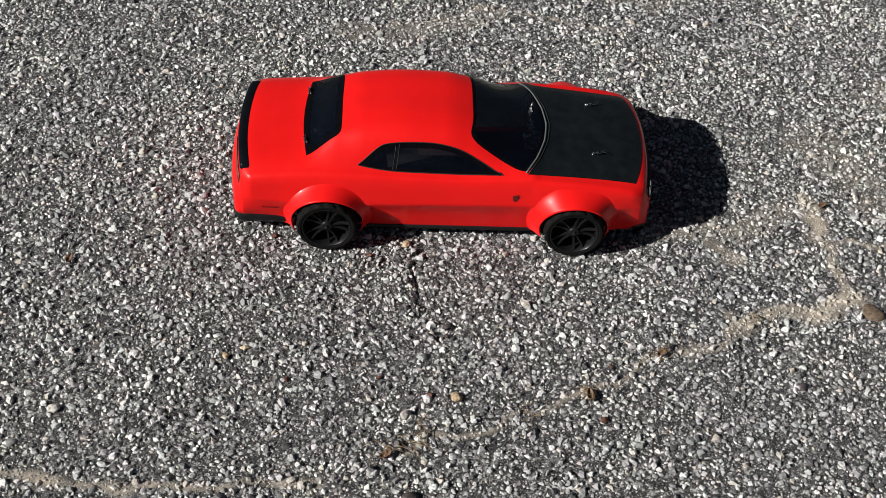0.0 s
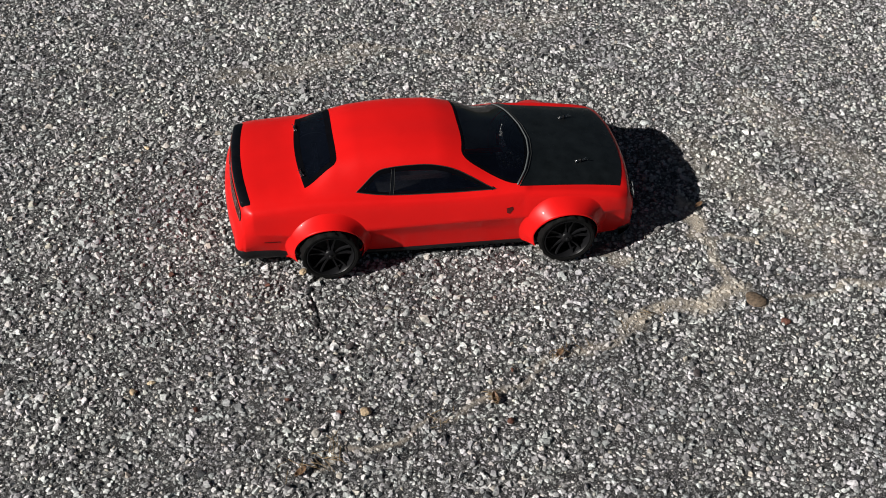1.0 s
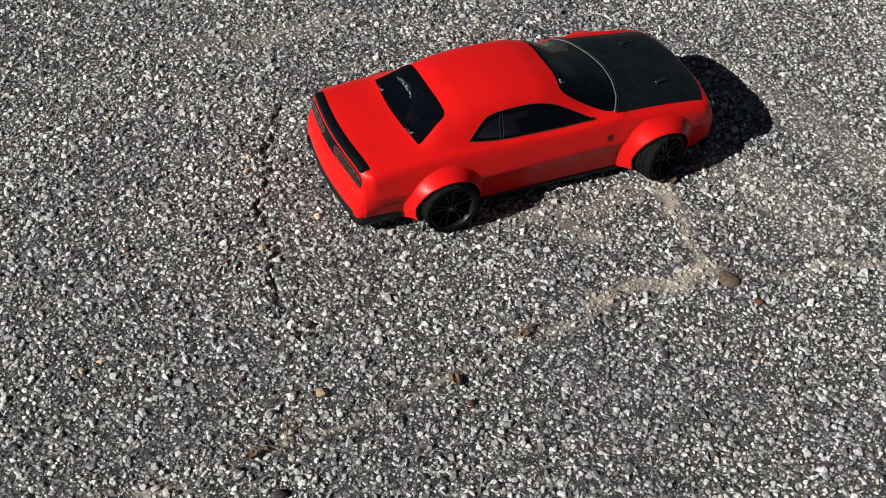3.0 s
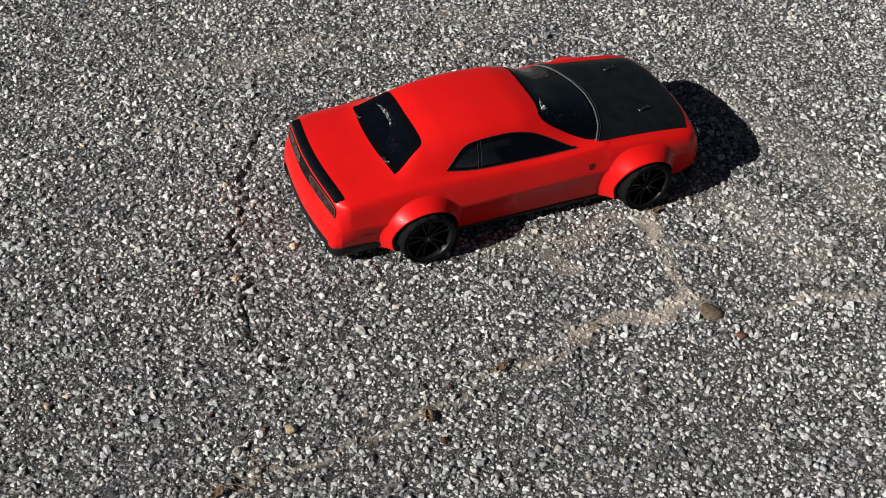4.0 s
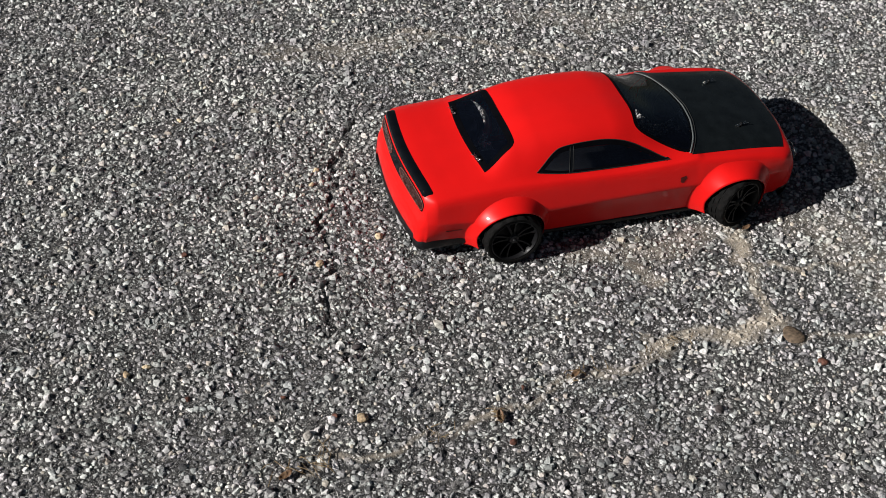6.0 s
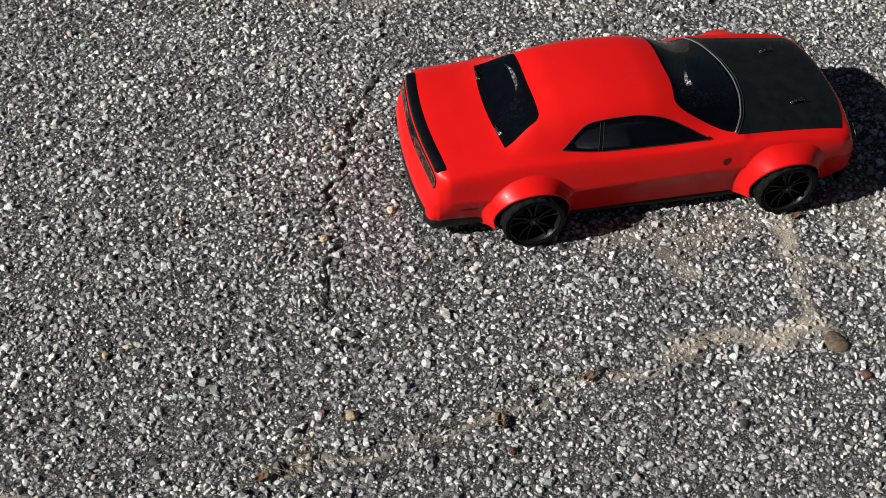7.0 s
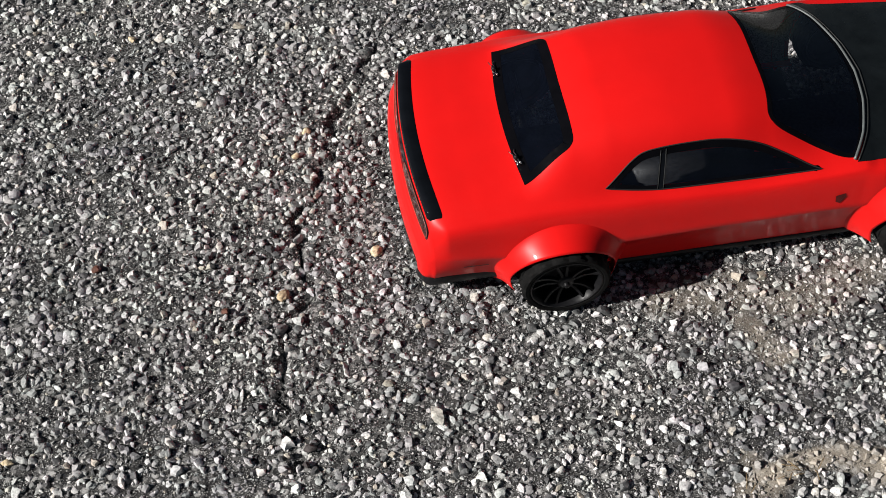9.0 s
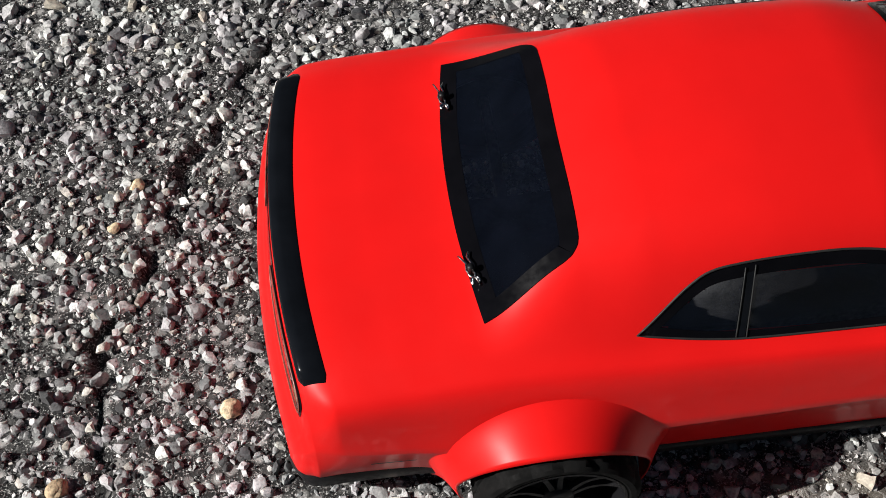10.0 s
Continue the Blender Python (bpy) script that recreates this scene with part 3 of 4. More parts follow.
def build_shell(car):
    s = np.unique(np.concatenate([np.linspace(SX[0], SX[-1], 226), np.linspace(SX[0], -224, 40), SX]))
    v = np.concatenate([np.linspace(-7, -0.125, 56), [0.0], np.linspace(0.125, 7, 56)])
    gs, gv = np.meshgrid(s, v, indexing="ij")
    p = shell(gs, gv)
    n, m = gs.shape
    idx = np.arange(n * m).reshape(n, m)
    cs, cv = (gs[:-1, :-1] + gs[1:, 1:]) / 2, (gv[:-1, :-1] + gv[1:, 1:]) / 2
    cp = (p[:-1, :-1] + p[1:, 1:]) / 2
    gone = inside(cs, cv, inset(REAR_GLASS, 2.5)) | inside(cs, cv, inset(WINDSCREEN, 2.5))
    gone |= inside(cs, cv, inset(SIDE_GLASS, 2.5)) | inside(cs, -cv, inset(SIDE_GLASS, 2.5))
    for hx in (-HUB_X, HUB_X):
        gone |= (np.hypot(cp[..., 0] - hx, cp[..., 2] - 0.034) < 0.0405) & (np.abs(cv) > 4)
    quads = np.stack([idx[:-1, :-1], idx[1:, :-1], idx[1:, 1:], idx[:-1, 1:]], -1)[~gone]
    verts = p.reshape(-1, 3).tolist()
    faces = [tuple(int(i) for i in q) for q in quads]
    # lower bumper faces at both ends
    for row, dx, low in ((idx[0], 0.003, 0.0255), (idx[-1], -0.004, 0.022)):
        k = len(verts)
        half = [(verts[i][0] + dx * 0.15, verts[i][1], (verts[i][2] + low) / 2) for i in row]
        verts += half + [(verts[i][0] + dx, verts[i][1] * 0.985, min(low, verts[i][2])) for i in row]
        for j in range(len(row) - 1):
            faces.append((int(row[j]), int(row[j + 1]), k + j + 1, k + j))
            faces.append((k + j, k + j + 1, k + m + j + 1, k + m + j))
    me = mesh_of("body", verts, faces, RED)
    bm = bmesh.new()
    bm.from_mesh(me)
    bmesh.ops.recalc_face_normals(bm, faces=bm.faces[:])
    bmesh.ops.delete(bm, geom=[w for w in bm.verts if not w.link_faces], context="VERTS")
    bm.to_mesh(me)
    bm.free()
    me.shade_smooth()
    part("body", me, RED, car, "glossy red painted clear plastic shell")
    # the paint's grey backing, seen through the windows
    gs2, gv2 = gs[8:-8:2, 3:-3], gv[8:-8:2, 3:-3]
    p2 = shell(gs2, gv2) - shell_normal(gs2, gv2) * 0.0011
    n2, m2 = gs2.shape
    idx2 = np.arange(n2 * m2).reshape(n2, m2)
    cs, cv = (gs2[:-1, :-1] + gs2[1:, 1:]) / 2, (gv2[:-1, :-1] + gv2[1:, 1:]) / 2
    cp = (p2[:-1, :-1] + p2[1:, 1:]) / 2
    gone = np.zeros(cs.shape, bool)
    for loop in (REAR_GLASS, WINDSCREEN, SIDE_GLASS):
        gone |= inside(cs, cv, inset(loop, 1.0)) | inside(cs, -cv, inset(loop, 1.0))
    for hx in (-HUB_X, HUB_X):
        gone |= (np.hypot(cp[..., 0] - hx, cp[..., 2] - 0.034) < 0.0425) & (np.abs(cv) > 4)
    quads = np.stack([idx2[:-1, :-1], idx2[1:, :-1], idx2[1:, 1:], idx2[:-1, 1:]], -1)[~gone]
    part("body_lining", (p2.reshape(-1, 3).tolist(), [tuple(int(i) for i in q) for q in quads]), INNER, car, "speckled grey inside of the shell")


def side_y(x, z):
    """Half width of the shell's flank at a place, in metres."""
    v = np.linspace(3, 7, 60)
    p = shell(np.full(60, np.clip(x * 1000, SX[0], SX[-1])), v)
    return float(np.interp(-z, -p[:, 2], -p[:, 1]))


def flare(hx, side):
    """A wide arch over a wheel, from the flank out to a rolled lip."""
    n, rows = 52, 14
    verts, faces = [], []
    for i in range(n + 1):
        w = radians(-22 + 226 * i / n)
        c, sn = math.cos(w), math.sin(w)
        up = max(0.0, sn)
        out_r = (0.0545 - 0.001 * up if hx > 0 else 0.0515 - 0.0058 * up)
        lip_r = 0.0358 + (0.0015 if hx > 0 else 0.0030) * (1 - up)
        if sn > 0.2:
            out_r = min(out_r, (float(shell((hx + out_r * c) * 1000, 3.8)[2]) - HUB_Z) / sn)
        yb = side_y(hx + out_r * c, max(0.012, HUB_Z + out_r * sn)) - 0.0012
        lip = (0.1150 if hx > 0 else 0.1125) - 0.0105 * (1 - up)
        lip = max(lip, yb + 0.002)
        prof = []
        for j in range(rows):
            q = j / (rows - 1)
            rise = q ** 1.75 * (1.35 - 0.35 * q)
            prof.append((out_r + (lip_r - out_r) * q, yb + (lip - yb) * rise))
        prof += [(lip_r - 0.0003, lip - 0.0007), (lip_r + 0.0006, lip - 0.0035), (lip_r + 0.002, lip - 0.012)]
        for r, y in prof:
            verts.append((hx + r * c, side * y, max(0.0095, HUB_Z + r * sn)))
    k = rows + 3
    for i in range(n):
        for j in range(k - 1):
            q = (i * k + j, i * k + j + 1, (i + 1) * k + j + 1, (i + 1) * k + j)
            faces.append(q if side > 0 else q[::-1])
    return verts, faces


def tyre_mesh():
    """Low-profile tyre about the y axis with cut tread blocks; the outer face looks along -y."""
    n = 96
    prof = [(0.0262, -0.0135), (0.0282, -0.0148), (0.0305, -0.0150), (0.0322, -0.0140), (0.0329, -0.0118), (0.0330, -0.0075), (0.0330, -0.0070), (0.0318, -0.0066),
            (0.0318, -0.0055), (0.0330, -0.0051), (0.0331, -0.0010), (0.0319, -0.0006), (0.0319, 0.0006), (0.0331, 0.0010), (0.0330, 0.0051), (0.0318, 0.0055),
            (0.0318, 0.0066), (0.0330, 0.0070), (0.0329, 0.0118), (0.0322, 0.0140), (0.0305, 0.0150), (0.0282, 0.0148), (0.0262, 0.0135)]
    verts = []
    for i, (r, y) in enumerate(prof):
        for k in range(n):
            cut = 0.0
            if 3 <= i <= 19 and r > 0.0319:
                slant = int(round(abs(y) * 420))
                cut = 0.0014 if (k + slant) % 6 in (0, 1) else 0.0
            w = 2 * math.pi * k / n
            verts.append(((r - cut) * math.cos(w), y, (r - cut) * math.sin(w)))
    rows = len(prof)
    faces = [(i * n + k, i * n + (k + 1) % n, (i + 1) * n + (k + 1) % n, (i + 1) * n + k) for i in range(rows - 1) for k in range(n)]
    return crisp(mesh_of("tyre", verts, faces, RUBBER), 28)


def spoke_mesh():
    """One of the paired slim spokes, from the hub out to the rim, along +x."""
    verts, faces = [], []
    secs = 7
    for i in range(secs):
        q = i / (secs - 1)
        x = 0.0055 + 0.0205 * q
        wide = 0.0015 - 0.0003 * q
        off = 0.0012 + 0.0042 * q
        y = -0.0112 + 0.0022 * math.sin(math.pi * q) + 0.0005 * (1 - q) - 0.0022 * q
        for dz, dy in ((-1, 0.0026), (-0.75, 0), (0.75, 0), (1, 0.0026)):
            verts.append((x, y + dy, off + dz * wide))
    for i in range(secs - 1):
        for j in range(3):
            a = i * 4 + j
            faces.append((a, a + 1, a + 5, a + 4))
    return crisp(mesh_of("spoke", verts, faces, RIM), 30)


def spoke_mirror(me):
    out = me.copy()
    for v in out.vertices:
        v.co.z = -v.co.z
    out.flip_normals()
    return out


TYRE, SPOKE = tyre_mesh(), spoke_mesh()
SPOKE_B = spoke_mirror(SPOKE)


def build_wheel(car):
    rim = part("wheel", crisp(mesh_of("rim", *lathe_y([(0.0266, -0.0138), (0.0268, -0.0144), (0.0258, -0.0146), (0.0248, -0.0132), (0.0240, -0.0085), (0.0238, 0.0), (0.0238, 0.0120), (0.0262, 0.0135)], 72), RIM), 30), RIM, car, "satin black wheel with paired slim spokes")
    part("tyre", TYRE, RUBBER, rim, "black rubber tyre with cut tread blocks")
    for k in range(5):
        for me in (SPOKE, SPOKE_B):
            ob = part("spoke", me, RIM, rim)
            ob.rotation_euler = (0, 2 * math.pi * k / 5, 0)
    part("hub", join(lathe_y([(0.0001, -0.0125), (0.0035, -0.0125), (0.0062, -0.0112), (0.0066, -0.0095), (0.0066, -0.0060)], 28)), RIM, rim)
    part("wheel_nut", join(lathe_y([(0.0001, -0.0152), (0.0019, -0.0152), (0.0024, -0.0146), (0.0024, -0.0120)], 6)), RIM, rim, "small black wheel nut")
    # added black disc, wide enough to block sunlit ground behind the spokes
    part("wheel_back_plate", join(lathe_y([(0.0001, 0.001), (0.0225, 0.001), (0.0239, 0.003)], 40)), BLACK, rim)
    return rim


def clip_wire(p, lean, flip=1):
    """A bent steel body pin: two legs, a waist and an eye."""
    pts = []
    for i in range(15):
        w = radians(-160 + 320 * i / 14)
        pts.append((0.0022 * math.cos(w) - 0.0075, 0.0022 * math.sin(w), 0.0))
    a = [(-0.0035, -0.0011, 0), (0.0, -0.0004, 0.0), (0.0035, -0.0013, 0), (0.0075, -0.0004, 0.0), (0.0105, -0.0020, 0)]
    b = [(-0.0040, 0.0016, 0), (0.0, 0.0022, 0), (0.0040, 0.0012, 0), (0.0080, 0.0026, 0), (0.0098, 0.0034, 0)]
    wire = tube([q for q in reversed(b)] + [(-0.0052, 0.0004, 0)] + pts[::-1][1:-1] + [(-0.0052, -0.0006, 0)] + a, 0.00050, 6)
    m = Matrix.Translation(p) @ lean
    return [m @ Vector(q) for q in wire[0]], wire[1]


def build_car():
    car = new("toy_car", None)
    car.empty_display_size = 0.1
    tagged(car, "radio-controlled red muscle car with black hood standing on asphalt", "toy car")
    build_shell(car)
    for hx in (-HUB_X, HUB_X):
        for side in (-1, 1):
            part("fender_flare", flare(hx, side), RED, car)
    # hood film, windows
    part("hood", patch(HOOD_EDGE, 0.35), HOOD, car, "satin black hood")
    part("rear_window", patch(inset(REAR_GLASS, 6), 0.2), TINT_DARK, car, "dark tinted clear plastic rear window")
    part("rear_window_border", ring(*paired(REAR_GLASS, inset(REAR_GLASS, 6.3)), 0.35), BORDER, car, "black painted window border")
    part("windscreen", patch(inset(WINDSCREEN, 3), 0.2), TINT, car, "dark tinted clear plastic windscreen")
    out = dense(WINDSCREEN, 3)
    part("windscreen_border", ring(out, inset(out, 3.3), 0.35), BORDER, car, "black painted window border")
    part("cowl_seam", tube(along(dense_line([(77, -2.82), (85.0, -1.9), (91.0, -0.9), (93.2, 0), (91.0, 0.9), (85.0, 1.9), (77, 2.82)]), 0.3), 0.0011, 6), TRIM, car, "grey seam at the foot of the windscreen")
    part("cowl_seam", tube(along(dense_line([(79.8, -2.86), (88.0, -1.9), (94.4, -0.9), (96.8, 0), (94.4, 0.9), (88.0, 1.9), (79.8, 2.86)]), 0.5), 0.0006, 6), WINDOW_LINE, car, "thin dark grey seam before the windscreen")
    for sgn in (1, -1):
        loop = [(s, v * sgn) for s, v in SIDE_GLASS]
        out = dense(loop, 3)
        part("side_window", patch(inset(loop, 3), 0.2), TINT, car, "dark tinted clear plastic side window")
        part("side_window_border", ring(out, inset(out, 3.2), 0.35), BORDER, car, "black painted window border")
        part("window_trim", tube(along(out, 0.4), 0.00050, 5, True), WINDOW_LINE, car, "thin dark grey window outline")
        part("window_pillar", patch([(-62.5, 2.36 * sgn), (-58.6, 2.34 * sgn), (-62, 3.14 * sgn), (-65.9, 3.12 * sgn)], 0.5), GLOSS, car)
        part("pillar_trim", tube(along(dense_line([(-58, 2.28 * sgn), (-61.5, 3.16 * sgn)]), 0.6), 0.00030, 5), WINDOW_LINE, car, "thin dark grey pillar line")
        part("pillar_trim", tube(along(dense_line([(-61.8, 2.30 * sgn), (-65.4, 3.14 * sgn)]), 0.6), 0.00030, 5), WINDOW_LINE, car, "thin dark grey pillar line")
        # small badge on the front wing, and the side marker slot at the back
        part("wing_badge", patch([(66, 4.55 * sgn), (73, 4.5 * sgn), (74, 4.62 * sgn), (70, 4.8 * sgn), (66.5, 4.75 * sgn)], 0.4), DARK_RED, car, "small dark red wing badge")
        part("side_marker", patch([(-206, 5.62 * sgn), (-188, 5.62 * sgn), (-188, 5.70 * sgn), (-206, 5.70 * sgn)], 0.5), DARK_RED, car, "thin dark red side marker")
        # black strip below the door, a small skirt but mostly shade made solid
        part("sill_shade_strip", sill(sgn), BLACK, car, "matt black strip under the door, mostly in place of shade")
    # boot spoiler
    part("boot_spoiler", spoiler(), GLOSS, car, "black boot-lid spoiler")
    # tail-lamp panel with two long lamps
    panel = rounded(across([(-229.0, 0), (-229.0, 3.0), (-228.4, 3.4), (-227.0, 3.35), (-226.7, 2.8), (-226.7, 0)]), 0.2, 2)
    part("tail_panel", patch(panel, 0.35, 0.4), GLOSS, car, "smoked black tail-lamp panel")
    for sgn in (1, -1):
        lamp = [(s, v * sgn) for s, v in rounded([(-228.75, 0.5), (-228.75, 2.9), (-228.2, 3.3), (-227.3, 3.2), (-227.0, 2.6), (-227.0, 0.5)], 0.25, 3)]
        lens = part("tail_lamp", patch(lamp, 0.6, 0.4), LAMP, car, "long smoked red tail lamp")
        part("lamp_surround", tube(along(dense(lamp, 1.0), 0.7), 0.00038, 5, True), LAMP_RING, lens, "thin dull red lamp surround")
    # lower black valances, grille
    part("rear_valance", valance(-1), BLACK, car, "matt black rear valance")
    part("front_splitter", valance(1), BLACK, car, "matt black front splitter")
    grille = rounded(across([(216.5, 0), (216.3, 3.0), (214, 3.3), (211, 3.1), (210.5, 0)]), 0.2, 2)
    part("grille", patch(grille, 0.4, 1.5), GLOSS, car, "black front grille panel")
    for sgn in (1, -1):
        for v in (2.35, 2.85):
            c = Vector(along([(213.6, v * sgn)], 0.6)[0])
            ring_pts = [c + Vector((0.0006, 0.0048 * math.cos(w), 0.0048 * math.sin(w))) for w in (2 * math.pi * k / 20 for k in range(20))]
            part("headlamp_ring", tube(ring_pts, 0.0008, 6, True), TRIM, car, "grey headlamp ring")
    # chassis under the shell
    part("chassis", box(-0.215, 0.205, -0.048, 0.048, 0.009, 0.016, 0.002), BLACK, car, "black chassis plate")
    part("battery", box(-0.090, 0.045, -0.040, 0.006, 0.016, 0.042, 0.003), BLACK, car)
    part("motor_cover", box(-0.175, -0.100, -0.030, 0.030, 0.016, 0.050, 0.006), BLACK, car)
    for hx in (-HUB_X, HUB_X):
        part("axle", tube([(hx, -0.098, HUB_Z), (hx, 0.098, HUB_Z)], 0.003, 8), BLACK, car)
    # body posts and bent steel pins
    for x, ys, sv in ((0.164, 0.0443, (152, 1.32)), (-0.158, 0.044, (-157, 1.32))):
        for sgn in (1, -1):
            top = Vector(along([(sv[0], -sv[1] * sgn)], 0)[0])
            post = part("body_post", tube([top + Vector((0, 0, -0.03)), top + Vector((0, 0, 0.0042)), top + Vector((0, 0, 0.0048))], 0.0014, 12), BLACK, car)
            lean = Euler((radians(8 * sgn), radians(-6 if x > 0 else 5), radians(8 if x > 0 else 96 - 4 * sgn))).to_matrix().to_4x4()
            part("body_pin", clip_wire(top + Vector((0, 0, 0.0028)), lean @ Matrix.Scale(0.8, 4)), STEEL, post, "bent steel wire pin")
    return car


def dense_line(points, gap=3.0):
    out = []
    for (a, b), (c, d) in zip(points, points[1:]):
        n = max(1, int(math.hypot(c - a, (d - b) * 22) / gap))
        out += [(a + (c - a) * k / n, b + (d - b) * k / n) for k in range(n)]
    return out + [points[-1]]


# strip under the door's lower edge, black mostly to give the shade there
def sill(sgn):
    verts, faces = [], []
    xs = np.linspace(-0.092, 0.092, 30)
    for x in xs:
        y = side_y(x, 0.0145)
        for dy, z in ((-0.001, 0.0150), (0.0008, 0.0142), (0.0010, 0.0095), (-0.002, 0.0075), (-0.03, 0.0075)):
            verts.append((x, -sgn * (y + dy), z))
    for i in range(len(xs) - 1):
        for j in range(4):
            q = (i * 5 + j, (i + 1) * 5 + j, (i + 1) * 5 + j + 1, i * 5 + j + 1)
            faces.append(q if sgn > 0 else q[::-1])
    return verts, faces


def valance(way):
    """A black lower lip that follows the shell's lower edge round the bumper to the wheel arches."""
    end, stop = (SX[0], -179.0) if way < 0 else (SX[-1], 184.0)
    run = [shell(s, 7.0) for s in np.linspace(stop, end, 16)]
    mid = [shell(end, v) for v in np.linspace(6.6, -6.6, 41)]
    turn = [q * (1, -1, 1) for q in reversed(run)]
    path = [(q[0], q[1]) for q in run] + [(q[0] - way * 0.003, q[1] * 0.985) for q in mid] + [(q[0], q[1]) for q in turn]
    n = len(path)
    high = 0.0275 if way < 0 else 0.0235
    prof = ((-0.0010, high), (0.0008, high - 0.0013), (0.0002, 0.0165), (-0.0035, 0.0110), (-0.018, 0.0110))
    verts, faces = [], []
    for i, (x, y) in enumerate(path):
        a, b = Vector(path[max(0, i - 1)]), Vector(path[min(n - 1, i + 1)])
        d = (b - a).normalized() if (b - a).length > 1e-9 else Vector((1, 0))
        out = Vector((d.y, -d.x)) * (-1 if way < 0 else 1)
        if out.dot(Vector((x - way * 0.15, y))) < 0:
            out = -out
        for off, z in prof:
            verts.append((x + out.x * off, y + out.y * off, z))
    k = len(prof)
    for i in range(n - 1):
        for j in range(k - 1):
            faces.append((i * k + j, (i + 1) * k + j, (i + 1) * k + j + 1, i * k + j + 1))
    return verts, faces


def spoiler():
    """A low lip across the boot: thin in front, raised and cut off behind."""
    verts, faces = [], []
    vs = np.linspace(-2.9, 2.9, 61)
    for v in vs:
        end = min(1.0, (2.9 - abs(v)) / 0.18)
        s_front, s_back = -215.8 - 1.0 * (1 - end), -224.8 + 1.5 * (1 - end)
        for s, h in ((s_front, 0.1), (s_front - 2, 1.1), (s_front - 6, 2.6 * (0.5 + 0.5 * end)), (s_back, 4.6 * (0.45 + 0.55 * end)), (s_back - 1.0, 4.2 * (0.4 + 0.6 * end)), (s_back - 1.2, -0.4)):
            p = shell(s, v)
            q = p + shell_normal(np.array([s]), np.array([v]))[0] * 0.0002
            verts.append((q[0], q[1], q[2] + h / 1000))
    n = 6
    for i in range(len(vs) - 1):
        for j in range(n - 1):
            faces.append((i * n + j, (i + 1) * n + j, (i + 1) * n + j + 1, i * n + j + 1))
    faces += [tuple(range(n)), tuple(reversed(range((len(vs) - 1) * n, len(vs) * n)))]
    return verts, faces


# ---------------------------------------------------------------- loose pebbles and litter
def pebble_mesh(size, flat, seed, mat, sharp=False):
    rng = random.Random(seed)
    bm = bmesh.new()
    bmesh.ops.create_icosphere(bm, subdivisions=2 if sharp else 3, radius=1)
    cuts = [(Vector((rng.uniform(-1, 1), rng.uniform(-1, 1), rng.uniform(-0.6, 1))).normalized(), rng.uniform(0.42, 0.75) if sharp else rng.uniform(0.55, 0.85)) for _ in range(16 if sharp else 5)]
    long = rng.uniform(0.72, 0.95)
    for v in bm.verts:
        for n, d in cuts:
            over = v.co.dot(n) - d
            if over > 0:
                v.co -= n * over * (1.0 if sharp else 0.7)
        v.co *= 1 + (0.02 if sharp else 0.08) * noise.noise(v.co * 2.5 + Vector((seed, 0, 0)))
        v.co = Vector((v.co.x, v.co.y * long, v.co.z * flat)) * size
    me = bpy.data.meshes.new("pebble")
    bm.to_mesh(me)
    bm.free()
    me.materials.append(mat)
    if sharp:
        crisp(me, 36)
    else:
        me.shade_smooth()
    return me


def pebble_material(name, c):
    m, nt, b = material(name, rough=0.75, spec=0.35)
    r = ramp(nt, noise_tex(nt, 350, 6, 0.65).outputs["Fac"], [(0.36, tuple(k * 0.4 for k in c)), (0.5, c), (0.64, tuple(min(0.9, k * 1.4) for k in c))])
    nt.links.new(r.outputs["Color"], b.inputs["Base Color"])
    bump(nt, b, noise_tex(nt, 900, 4).outputs["Fac"], 0.7, 0.0006)
    return m


PEB = {"cream": pebble_material("cream_stone", (0.62, 0.50, 0.33)), "tan": pebble_material("tan_stone", (0.40, 0.30, 0.19)), "white": pebble_material("white_stone", (0.72, 0.70, 0.66)),
       "grey": pebble_material("grey_stone", (0.34, 0.32, 0.29)), "rust": pebble_material("rust_stone", (0.13, 0.055, 0.038)), "brown": pebble_material("brown_stone", (0.13, 0.095, 0.065)),
       "pale": pebble_material("pale_grey_stone", (0.58, 0.56, 0.50)), "dark": pebble_material("dark_stone", (0.06, 0.05, 0.05))}
WORDS = {"cream": "cream-coloured angular", "tan": "tan rounded", "white": "white chipped", "grey": "grey-brown rounded", "rust": "rust-red", "brown": "flat brown",
         "pale": "pale grey flat", "dark": "dark purplish"}
